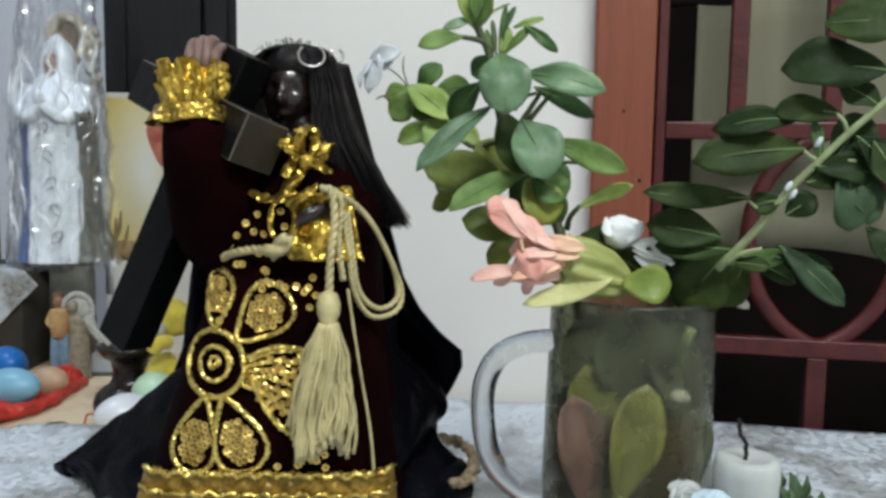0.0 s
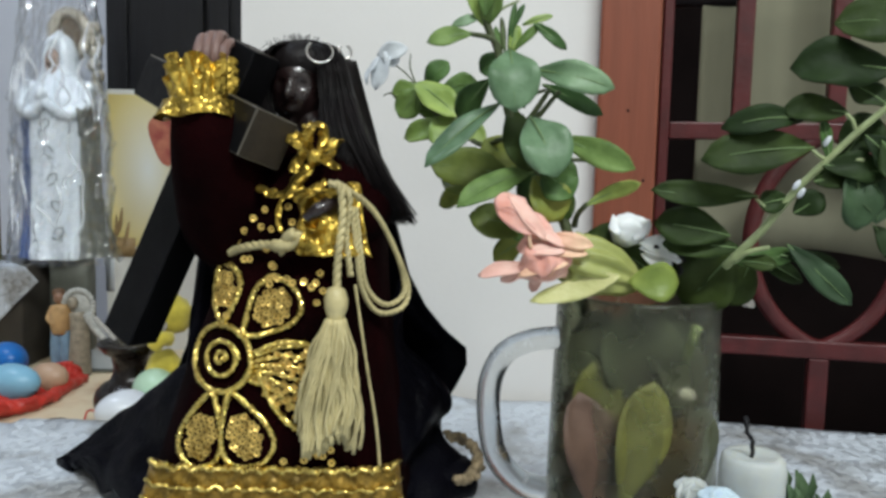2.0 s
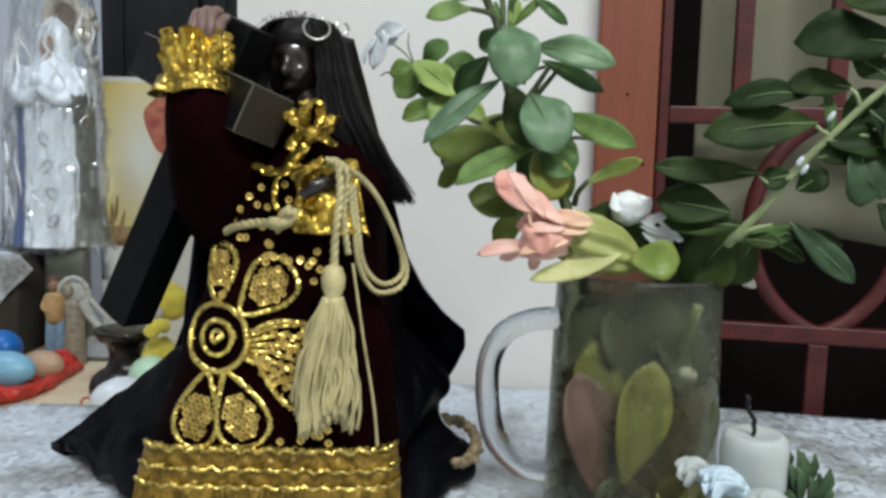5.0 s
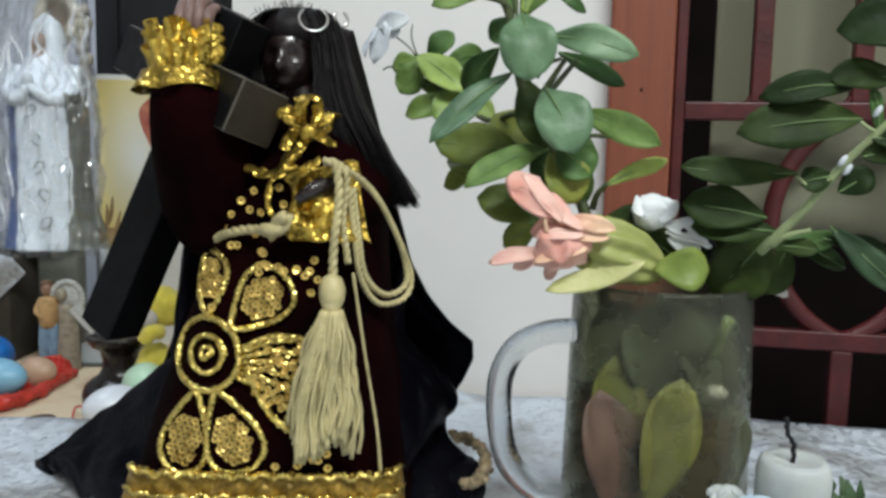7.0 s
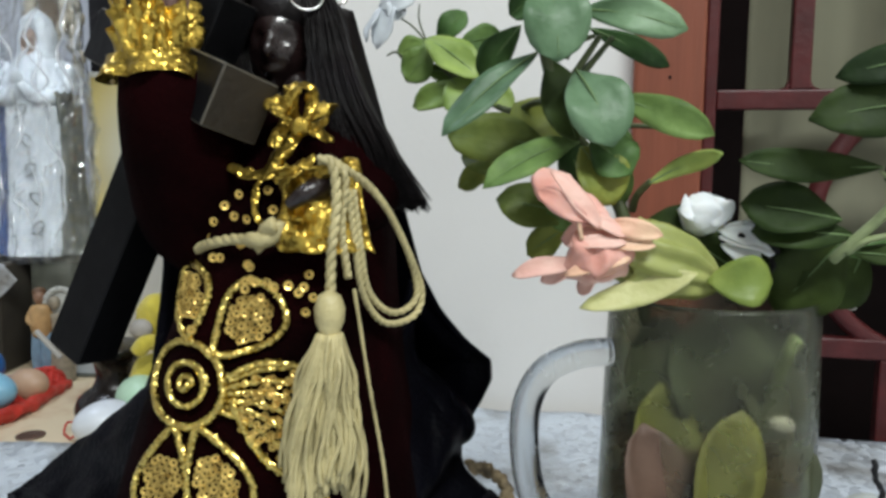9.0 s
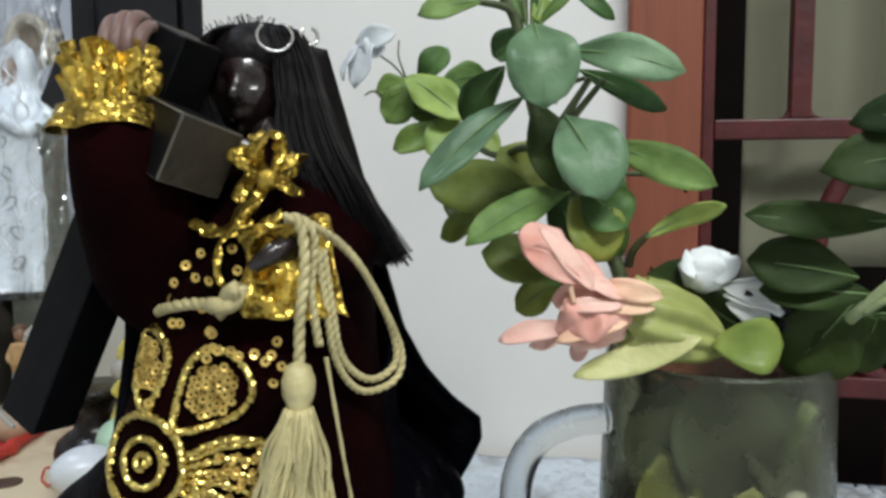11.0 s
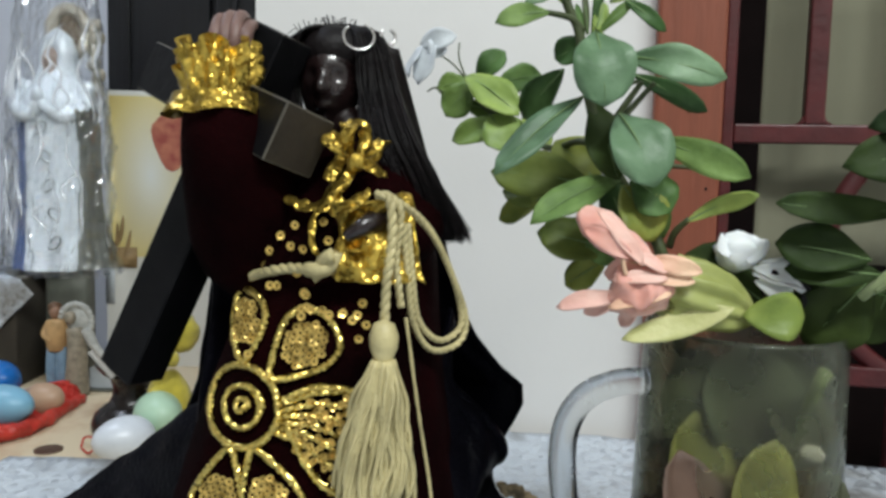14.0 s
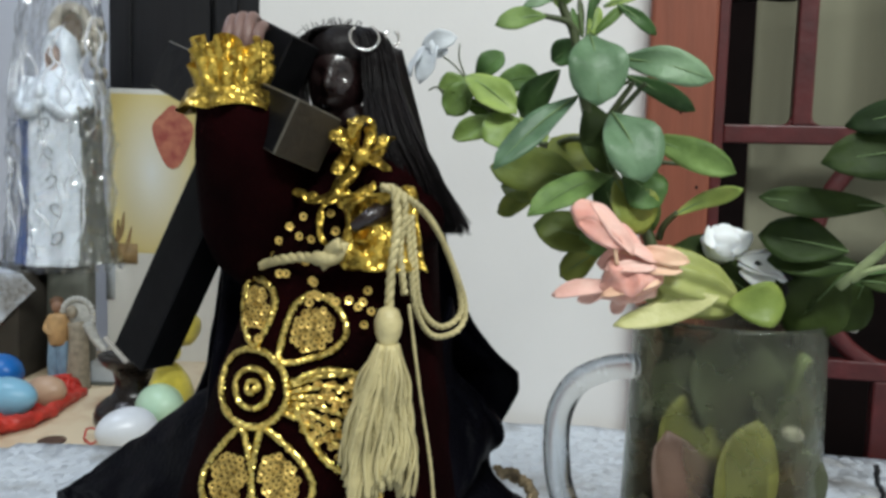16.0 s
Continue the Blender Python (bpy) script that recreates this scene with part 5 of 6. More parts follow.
part("petal", leaf_mesh((0.0596, 0.3840, 0.9187), (0.0393, 0.3920, 0.9144), 0.0086, 0.3, -0.2, 10, 1.1), M_PINK, pink)
part("petal", leaf_mesh((0.0624, 0.3840, 0.9217), (0.0464, 0.3920, 0.9198), 0.0046, 0.25, 0, 10, 1.1), M_PEACH, pink)
part("petal", leaf_mesh((0.0535, 0.3840, 0.9315), (0.0383, 0.3920, 0.9435), 0.0075, 0.3, 0.4, 10, 1.1), M_PINK, pink)


def calyx_at(u, v):
    """A funnel along a line, flaring towards the petals with a lobed mouth."""
    a = 2 * math.pi * u
    foot, mouth = Vector((0.0993, 0.3920, 0.9084)), Vector((0.0637, 0.3920, 0.9231))
    axis = (mouth - foot).normalized()
    n1 = axis.cross(Vector((0, 1, 0))).normalized()
    n2 = axis.cross(n1)
    r = float(np.interp(v, (0, 0.15, 0.45, 0.8, 1), (0.0035, 0.0078, 0.0128, 0.0142, 0.0130))) * (1 + 0.10 * math.sin(9 * a + 3 * v) + 0.12 * wob(math.cos(a), math.sin(a), v * 2, 2.0))
    reach = v * (1 + 0.09 * math.sin(5 * a + 1.0) * v)
    return foot + axis * (mouth - foot).length * reach + (n1 * math.cos(a) + n2 * math.sin(a) * 0.75) * r


part("calyx", sheet(calyx_at, 90, 18, 0.0006), M_CALYX, pink, "yellow-green flared calyx")
part("bract", leaf_mesh((0.0869, 0.3800, 0.9147), (0.0426, 0.3840, 0.8999), 0.0095, -0.1, 0.1, 10, 1.0), M_CALYX2, pink)
part("petal", leaf_mesh((0.0582, 0.3770, 0.9263), (0.0369, 0.3810, 0.9248), 0.0049, 0.15, 0.25, 10, 1.0), M_PINK2, pink)
part("petal", leaf_mesh((0.0601, 0.3770, 0.9207), (0.0356, 0.3810, 0.9134), 0.0049, 0.12, 0.30, 10, 1.0), M_PEACH, pink)
part("petal", leaf_mesh((0.0581, 0.3770, 0.9291), (0.0444, 0.3810, 0.9357), 0.0049, 0.15, 0.30, 10, 1.0), M_PINK2, pink)
part("petal", leaf_mesh((0.0482, 0.3770, 0.9319), (0.0298, 0.3810, 0.9537), 0.0067, 0.12, 0.25, 10, 1.0), M_PINK2, pink)
part("petal", leaf_mesh((0.0439, 0.3770, 0.9346), (0.0244, 0.3810, 0.9460), 0.0067, 0.15, -0.25, 10, 1.0), M_PINK, pink)
part("petal", leaf_mesh((0.0694, 0.3770, 0.9254), (0.0489, 0.3810, 0.9274), 0.0058, 0.09, 0.10, 10, 1.0), M_PEACH, pink)
part("petal", leaf_mesh((0.0721, 0.3770, 0.9294), (0.0515, 0.3810, 0.9336), 0.0067, 0.09, -0.15, 10, 1.0), M_PEACH, pink)
part("stamen", tube([(0.0415, 0.3780, 0.9275), (0.0401, 0.3770, 0.9337), (0.0405, 0.3780, 0.9404)], 0.0009, 6, 5), M_PEACH, pink)
rim_leaf = tagged(part("fallen_leaf", leaf_mesh((0.0920, 0.3840, 0.9114), (0.1172, 0.3840, 0.9114), 0.0175, 0.25, 0.2), M_RIMLEAF), "curled yellow-green leaf resting on the mug rim", "leaf")

wf = thing("white_flower", (0.1005, 0.4000, 0.9267), "wilted white flower lying among the leaves", "flower", "white flowers")
bud = ball((0.0948, 0.4000, 0.9361), (0.0098, 0.0080, 0.0086), Euler((0.2, 0.5, 0.3)))
for v in bud.verts:
    v.co += Vector((wob(*v.co, 150), wob(*v.co, 170), wob(*v.co, 160))) * 0.0030
part("bud", bud, M_WHITE, wf)
part("petal", leaf_mesh((0.0993, 0.3960, 0.9300), (0.1247, 0.3940, 0.9267), 0.0087, 0.3, 0.3, 8), M_WHITE, wf)
part("petal", leaf_mesh((0.1001, 0.3960, 0.9271), (0.1221, 0.3940, 0.9213), 0.0105, 0.3, -0.3, 8), M_WHITE, wf)
part("petal", leaf_mesh((0.1022, 0.3960, 0.9318), (0.1163, 0.3940, 0.9312), 0.0071, 0.3, 0.5, 8), M_WHITE, wf)
part("petal", leaf_mesh((0.1011, 0.3960, 0.9241), (0.1164, 0.3940, 0.9188), 0.0087, 0.3, 0.2, 8), M_WHITE, wf)
part("petal", leaf_mesh((0.0901, 0.3960, 0.9386), (0.0833, 0.3940, 0.9380), 0.0096, 0.3, 0, 8), M_WHITE, wf)
part("petal", leaf_mesh((0.0959, 0.3960, 0.9402), (0.1039, 0.3940, 0.9347), 0.0105, 0.3, 0.4, 8), M_WHITE, wf)
part("stamen", tube([(0.1062, 0.3910, 0.9289), (0.1122, 0.3910, 0.9264), (0.1175, 0.3910, 0.9245)], 0.0010, 6, 3), M_CHAR, wf)
part("stamen", tube([(0.1195, 0.3910, 0.9192), (0.1208, 0.3910, 0.9163), (0.1192, 0.3910, 0.9140)], 0.0010, 6, 3), M_CHAR, wf)
part("stamen", tube([(0.1175, 0.3910, 0.9250), (0.1205, 0.3910, 0.9234), (0.1223, 0.3910, 0.9216)], 0.0010, 6, 3), M_CHAR, wf)
wf2 = thing("white_flower", (0.1641, 0.4300, 0.9011), "small wilted white flower hanging behind the mug", "flower", "white flowers")
part("petal", leaf_mesh((0.1574, 0.4280, 0.9054), (0.1736, 0.4300, 0.8932), 0.0063, 0.3, 0.3, 8), M_EGGT2, wf2)
part("petal", leaf_mesh((0.1594, 0.4280, 0.9036), (0.1756, 0.4300, 0.8920), 0.0044, 0.3, 0.3, 8), M_EGGT2, wf2)
part("petal", leaf_mesh((0.1629, 0.4280, 0.9094), (0.1738, 0.4300, 0.9107), 0.0028, 0.3, 0.3, 8), M_EGGT2, wf2)
part("stalk", tube([(0.1407, 0.4100, 0.9083), (0.1498, 0.4200, 0.9083), (0.1580, 0.4280, 0.9051)], 0.0009, 6, 4), M_STEM, wf2)

# leaves and petals inside the mug
for base, tip, w, m, label in (((0.092, 0.3775, 0.795), (0.1055, 0.3765, 0.862), 0.0245, M_SUNKY, "yellow-green leaf sunk in the water"),
                               ((0.081, 0.382, 0.788), (0.070, 0.386, 0.853), 0.025, M_SUNKP, "pink petal sunk in the water"),
                               ((0.088, 0.398, 0.79), (0.079, 0.398, 0.866), 0.026, M_SUNKY, "pale leaf sunk in the water"),
                               ((0.115, 0.380, 0.772), (0.128, 0.382, 0.80), 0.026, M_SUNKY, "broad leaf sunk in the water"),
                               ((0.122, 0.386, 0.79), (0.136, 0.392, 0.845), 0.022, M_INNER, "leaf with the murk's dimness in its colour, sunk in the water"),
                               ((0.086, 0.382, 0.768), (0.100, 0.380, 0.80), 0.030, M_INNER, "leaf with the murk's dimness in its colour, sunk in the water"),
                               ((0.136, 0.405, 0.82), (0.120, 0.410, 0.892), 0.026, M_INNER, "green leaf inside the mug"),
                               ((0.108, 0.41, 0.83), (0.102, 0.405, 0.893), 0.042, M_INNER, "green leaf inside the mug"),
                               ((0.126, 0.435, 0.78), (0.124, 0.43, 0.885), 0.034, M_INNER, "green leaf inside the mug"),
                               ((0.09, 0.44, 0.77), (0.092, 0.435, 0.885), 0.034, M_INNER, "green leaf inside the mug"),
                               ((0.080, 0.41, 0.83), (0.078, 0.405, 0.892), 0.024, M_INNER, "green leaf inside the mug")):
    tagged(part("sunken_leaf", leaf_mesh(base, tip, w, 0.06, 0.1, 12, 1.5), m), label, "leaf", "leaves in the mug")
tagged(part("sunken_petal", ball((0.124, 0.384, 0.853), (0.005, 0.003, 0.004)), M_EGGT2), "small white petal floating against the glass", "petal")

# candle with wax roses
candle = thing("candle", (0.144, 0.345, TOP), "white candle stub with a bent black wick", "candle")
part("wax", lathe([(0.001, 0), (0.0150, 0), (0.0150, 0.078), (0.0142, 0.083), (0.0122, 0.0852), (0.010, 0.0846), (0.006, 0.0838), (0.001, 0.0832)], (0.144, 0.345, TOP + 0.002), 32, lambda a, z: 0.05 * wob(math.cos(a), math.sin(a), z * 20, 2)), M_WAX, candle)
part("wick", tube([(0.1435, 0.345, 0.833), (0.1432, 0.345, 0.843), (0.1400, 0.344, 0.848), (0.1392, 0.344, 0.855)], 0.0010, 6, 4, twist=0.4), M_CHAR, candle)


def rose(c, r, material, label):
    ob = thing("wax_rose", c, label, "rose", "wax roses by the candle")
    for k in range(9):
        a = k * 2.4
        q = 0.25 + 0.75 * k / 9
        d = Vector((math.cos(a), math.sin(a), 0.0))
        base = Vector(c) + d * r * 0.15 * q
        part("petal", leaf_mesh(base, Vector(c) + d * r * q + Vector((0, 0, r * (1.25 - 0.6 * q))), r * 1.2, 0.5, 0.0, 6), material, ob)
    part("heart", ball(Vector(c) + Vector((0, 0, r * 0.5)), (r * 0.45, r * 0.45, r * 0.6), seg=12, rings=8), material, ob)
    return ob


M_WAXBLUE = mat("pale_blue_wax", (0.55, 0.68, 0.78), 0.45, vary=0.15, scale=50, sub=0.2)
rose((0.124, 0.332, 0.814), 0.011, M_WAXBLUE, "pale blue wax rose beside the candle")
rose((0.141, 0.322, 0.808), 0.011, M_WAX, "white wax rose beside the candle")
rose((0.116, 0.345, 0.815), 0.009, M_WAX, "white wax rose with a green edge beside the candle")
greens = thing("green_sprig", (0.165, 0.345, TOP), "tuft of green artificial sprigs round the candle", "sprig")
for k in range(46):
    a, r = random.uniform(-1.2, 2.2), random.uniform(0.012, 0.026)
    p = Vector((0.150 + r * math.cos(a), 0.345 + 0.6 * r * math.sin(a), random.uniform(0.800, 0.826)))
    part("needle", leaf_mesh(p - Vector((0, 0, 0.012)), p + Vector((random.uniform(-0.006, 0.008), random.uniform(-0.006, 0.006), random.uniform(0, 0.008))), 0.004, 0.2, 0.2, 4), M_LEAFC, greens)
part("holder", lathe([(0.001, 0), (0.03, 0), (0.034, 0.012), (0.028, 0.04), (0.001, 0.045)], (0.142, 0.342, TOP + 0.002), 28), M_LEAF, greens)

# ---- alcove things ----
# wrapped statue of a standing lady on a base
LX, LY = -0.587, 1.20


def lady_at(u, v):
    z = 0.822 + 0.345 * v
    r = float(np.interp(v, (0, 0.06, 0.14, 0.35, 0.58, 0.70, 0.76, 0.82, 0.90, 0.96, 1.0), (0.066, 0.063, 0.059, 0.055, 0.056, 0.053, 0.040, 0.028, 0.026, 0.020, 0.004)))
    a = 2 * math.pi * u
    f = 1 + (0.055 * math.sin(9 * a + 2 * v) + 0.03 * math.sin(17 * a - 3 * v)) * max(0, 0.75 - v) + 0.03 * wob(math.cos(a), math.sin(a), v * 6, 2)
    x, y = r * f * math.cos(a), 0.8 * r * f * math.sin(a)
    if y < 0:  # hollow of the hood round the face
        y += 0.013 * math.exp(-((x + 0.004) / 0.010) ** 2 - ((v - 0.875) / 0.05) ** 2)
    return (LX + x, LY + y, z)


bm = sheet(lady_at, 120, 120)
add_ball(bm, (LX - 0.005, LY - 0.012, 1.122), (0.0105, 0.011, 0.0155))
for side in (-1, 1):
    add_tube(bm, ((LX + side * 0.040, LY - 0.006, 1.085), (LX + side * 0.043, LY - 0.026, 1.048), (LX + side * 0.020, LY - 0.044, 1.040), (LX - 0.006, LY - 0.047, 1.060)), lambda u: 0.015 - 0.008 * u, 12, 5)
add_ball(bm, (LX - 0.006, LY - 0.050, 1.066), (0.009, 0.007, 0.014), Euler((0.3, 0.2, 0)))
for k in range(7):  # folds of the sleeves
    x = LX - 0.042 + 0.014 * k
    add_tube(bm, ((x, LY - 0.034, 1.052), (x + 0.004, LY - 0.041, 1.030), (x + 0.002, LY - 0.038, 1.012)), lambda u: 0.0045 * (1 - 0.7 * u), 8, 4)
# grey faces on the right paint in the shading of the plastic film
for f in bm.faces:
    c = f.calc_center_median()
    f.material_index = 1 if (c.x < LX - 0.030 and c.z < 1.030) else (2 if ((c.x - LX + 0.005) / 0.012) ** 2 + ((c.z - 1.120) / 0.019) ** 2 < 1 and c.y < LY else (3 if c.x > LX + 0.040 and c.z < 1.05 else 0))
M_SKINP = mat("painted_flesh_clay", (0.30, 0.20, 0.15), 0.5, vary=0.3, scale=80)
tagged(part("wrapped_statue", bm, [M_PORC, M_BLUE, M_SKINP, M_GREYGLAZE]), "white ceramic statue with blue mantle wrapped in clear plastic", "statue")


def wrap_at(u, v):
    a = 2 * math.pi * u
    ca, sa = math.cos(a), math.sin(a)
    r = float(np.interp(v, (0, 0.05, 0.22, 0.42, 0.6, 0.72, 0.82, 0.92, 1), (0.082, 0.082, 0.074, 0.074, 0.072, 0.060, 0.060, 0.054, 0.062)))
    crease = abs(wob(ca * 2, sa * 2, v * 4, 1.0)) + 0.7 * abs(wob(ca * 5 + 5, sa * 5, v * 11, 1.0)) + 0.45 * abs(wob(ca * 11, sa * 11 + 3, v * 22, 1.0))
    r *= 1.07 - 0.26 * crease
    return (LX + r * ca, LY + 0.9 * r * sa, 0.814 + 0.43 * v)


wrap = thing("plastic_wrap", (LX, LY, 0.814), "crumpled clear plastic bag round the white statue", "plastic bag")
part("bag", sheet(wrap_at, 84, 90, 0.0004), M_CLEAR, wrap, smooth=False, shadow=False)
for k in range(26):  # gathered creases that stand out from the bag
    a = radians(-170 + 6.2 * k + random.uniform(-6, 6))
    z = random.uniform(0.84, 1.12)
    n = [random.uniform(-0.22, 0.22) for _ in range(4)]
    step = random.uniform(0.012, 0.035)
    pts = []
    for j in range(4):
        zz = z + step * j
        r = float(np.interp((zz - 0.814) / 0.43, (0, 0.22, 0.6, 0.75, 1), (0.080, 0.072, 0.070, 0.060, 0.058)))
        pts.append((LX + r * math.cos(a + n[j]), LY + 0.9 * r * math.sin(a + n[j]), zz))
    part("crease", tube(pts, lambda u: 0.0004 + 0.0020 * math.sin(math.pi * u), 6, 5, 0.5), M_CREASE, wrap, shadow=False)
lace_scrolls = thing("embroidery", (LX, LY - 0.045, 0.95), "grey scroll decoration down the white statue's gown", "decoration")
for k in range(5):
    z = 0.862 + 0.040 * k
    pts = [(LX + 0.018 - 0.005 * k + 0.007 * math.cos(a * 1.2) * (1 if k % 2 else -1), LY - 0.0500 - 0.004 * (k < 1), z + 0.009 * math.sin(a)) for a in np.linspace(0, 5.0, 9)]
    part("scroll", tube(pts, 0.0010, 6, 3), M_GREYGLAZE, lace_scrolls)
M_HALO = mat("cream_clay_ring", (0.40, 0.36, 0.28), 0.6, vary=0.35, scale=50)
crown = thing("halo", (LX, LY + 0.02, 1.16), "cream halo with brown middle behind the wrapped statue's head", "halo")
part("ring", tube([(LX + 0.006 + 0.026 * math.cos(a), LY + 0.020, 1.165 + 0.034 * math.sin(a)) for a in np.linspace(0, 6.28, 24)], 0.0085, 10, 2), M_HALO, crown)
part("middle", ball((LX + 0.006, LY + 0.022, 1.165), (0.022, 0.004, 0.030)), mat("brown_clay_middle", (0.13, 0.09, 0.05), 0.6, vary=0.4, scale=60), crown)
for k in range(6):
    part("leaf_edge", ball((LX + 0.044 + 0.004 * math.sin(k * 2), LY + 0.022, 1.085 + 0.018 * k), (0.010, 0.006, 0.012), Euler((0, 0.5, 0)), 10, 8), M_HALO, crown)
block = thing("stone_block", (-0.57, LY, LOW), "grey-green stone block under the wrapped statue", "block")
part("front_slab", box(-0.598, 1.170, LOW, -0.5375, 1.199, 0.821, 0.005), M_GREYGLAZE, block)
part("rear_slab", box(-0.630, 1.200, LOW, -0.560, 1.250, 0.821, 0.005), M_GREYGLAZE, block)

# brown box with lace doily
bx = tagged(part("box", box(-0.826, 1.12, LOW, -0.613, 1.285, 0.812, 0.003), mat("brown_cardboard", (0.045, 0.038, 0.028), 0.8, vary=0.35, scale=18)), "dark brown cardboard box under a lace doily", "box")


def doily_at(u, v):
    """A square cloth laid cornerwise, one corner hanging over the box's front edge."""
    p, q = (u - v) * 0.115, (u + v - 1) * 0.115
    x = -0.700 + p
    run = q + 0.02
    if run < 0:
        return (x, 1.120 - run, 0.8145 + 0.0015 * wob(x, q, 0, 60))
    return (x , 1.1165 - 0.003 * math.sin(min(1, run / 0.02) * math.pi / 2) - 0.004 * math.sin(x * 150) * run / 0.1, 0.8145 - run)


tagged(part("lace_doily", sheet(doily_at, 60, 60, 0.001), M_LACE), "bluish-white lace doily hanging cornerwise over the box", "doily")
tagged(part("bottle", lathe([(0.001, 0), (0.014, 0), (0.014, 0.14), (0.007, 0.165), (0.007, 0.19), (0.001, 0.19)], (-0.682, 1.165, 0.8175), 20), mat("olive_glass", (0.22, 0.20, 0.06), 0.2, vary=0.2)), "olive-yellow slim bottle on the box", "bottle")

# picture card
card = thing("picture_card", (-0.43, 1.26, LOW), "tall yellow picture card with a white border leaning upright", "picture")
KX0, KX1, KY, KZ0, KZ1 = -0.549, -0.300, 1.262, LOW, 1.088
part("card", box(KX0, KY, KZ0, KX1, KY + 0.003, KZ1), mat("white_card", (0.74, 0.73, 0.68), 0.5, vary=0.05), card, smooth=False)
M_SUN = bpy.data.materials.new("printed_sunset")
M_SUN.use_nodes = True
t = M_SUN.node_tree
tc = t.nodes.new("ShaderNodeTexCoord")
mp = t.nodes.new("ShaderNodeMapping")
mp.inputs["Location"].default_value = (0.478, 0, -0.960)
mp.inputs["Scale"].default_value = (1, 0, 1)
gr = t.nodes.new("ShaderNodeTexGradient")
gr.gradient_type = "SPHERICAL"
mp2 = t.nodes.new("ShaderNodeVectorMath")
mp2.operation = "MULTIPLY"
mp2.inputs[1].default_value = (7.5, 0, 4.2)
ra = t.nodes.new("ShaderNodeValToRGB")
ra.color_ramp.elements[0].color = (0.55, 0.36, 0.07, 1)
ra.color_ramp.elements[1].color = (0.78, 0.80, 0.74, 1)
e = ra.color_ramp.elements.new(0.45)
e.color = (0.72, 0.60, 0.24, 1)
t.links.new(tc.outputs["Object"], mp.inputs[0])
t.links.new(mp.outputs[0], mp2.inputs[0])
t.links.new(mp2.outputs[0], gr.inputs[0])
t.links.new(gr.outputs["Fac"], ra.inputs[0])
t.links.new(ra.outputs[0], t.nodes["Principled BSDF"].inputs["Base Color"])
t.nodes["Principled BSDF"].inputs["Roughness"].default_value = 0.45
part("print", box(KX0 + 0.007, KY - 0.0012, 0.8337, KX1 - 0.007, KY - 0.0002, KZ1 - 0.008), M_SUN, card, "yellow sunset print", smooth=False)
M_RED = mat("printed_red", (0.55, 0.20, 0.12), 0.5, second=(0.36, 0.08, 0.06), scale=60)
M_BROWN = mat("printed_brown", (0.22, 0.14, 0.06), 0.5, second=(0.40, 0.27, 0.13), scale=50)
bm = bmesh.new()
vs = [bm.verts.new((-0.4456 + 0.030 * math.cos(a) * (1 + 0.15 * math.sin(3 * a)), KY - 0.0022, 1.0157 + 0.045 * math.sin(a) * (1 + 0.1 * math.cos(4 * a)))) for a in np.linspace(0, 6.0, 24)]
bm.faces.new(vs)
part("print_shape", bm, M_RED, card, "red-orange printed patch")
part("print_shape", tube([(-0.5361, 1.2598, 0.8391), (-0.5303, 1.2598, 0.8578), (-0.5307, 1.2598, 0.8856)], lambda u: 0.0045 * math.sin(math.pi * (0.1 + 0.85 * u)), 6, 5, 0.2), M_BROWN, card)
part("print_shape", tube([(-0.5295, 1.2598, 0.8513), (-0.5236, 1.2598, 0.8700), (-0.5213, 1.2598, 0.8979)], lambda u: 0.0045 * math.sin(math.pi * (0.1 + 0.85 * u)), 6, 5, 0.2), M_BROWN, card)
part("print_shape", tube([(-0.5206, 1.2598, 0.8282), (-0.5147, 1.2598, 0.8470), (-0.5097, 1.2598, 0.8750)], lambda u: 0.0045 * math.sin(math.pi * (0.1 + 0.85 * u)), 6, 5, 0.2), M_BROWN, card)
part("print_shape", tube([(-0.5411, 1.2598, 0.8184), (-0.5352, 1.2598, 0.8372), (-0.5274, 1.2598, 0.8653)], lambda u: 0.0045 * math.sin(math.pi * (0.1 + 0.85 * u)), 6, 5, 0.2), M_BROWN, card)
part("print_shape", box(-0.5480, KY - 0.0024, 0.8166, -0.5004, KY - 0.0016, 0.8481), M_BROWN, card, "brown printed picture")
part("print_shape", box(-0.5495, KY - 0.0024, 0.7594, -0.5357, KY - 0.0016, 0.8155), M_PORC, card, "white printed strip")

# small couple figurine
bm = bmesh.new()
MAN, WIFE = Vector((-0.5466, 1.100, LOW)), Vector((-0.5188, 1.095, LOW))
shades = []


def clay(kind):
    """Marks what was just added to the figurine with one of its paints."""
    bm.faces.index_update()
    shades.extend([kind] * (len(bm.faces) - len(shades)))


add_tube(bm, (MAN + Vector((0, 0, 0)), MAN + Vector((0, 0, 0.004)), MAN + Vector((0.017, 0, 0.004)), MAN + Vector((0.03, 0, 0.002))), 0.010, 10, 3)
clay(3)
for dx in (-0.006, 0.006):
    add_tube(bm, (MAN + Vector((dx, 0, 0.003)), MAN + Vector((dx * 1.1, -0.002, 0.032)), MAN + Vector((dx * 0.8, 0, 0.064))), lambda u: 0.0078 + 0.0015 * u, 12, 4)
clay(1)
add_tube(bm, (MAN + Vector((0, 0, 0.060)), MAN + Vector((0, -0.001, 0.078)), MAN + Vector((0.001, 0, 0.096)), MAN + Vector((0.001, 0.001, 0.103))), lambda u: 0.0125 + 0.003 * math.sin(3 * u) - 0.008 * max(0, u - 0.8) / 0.2, 14, 5)
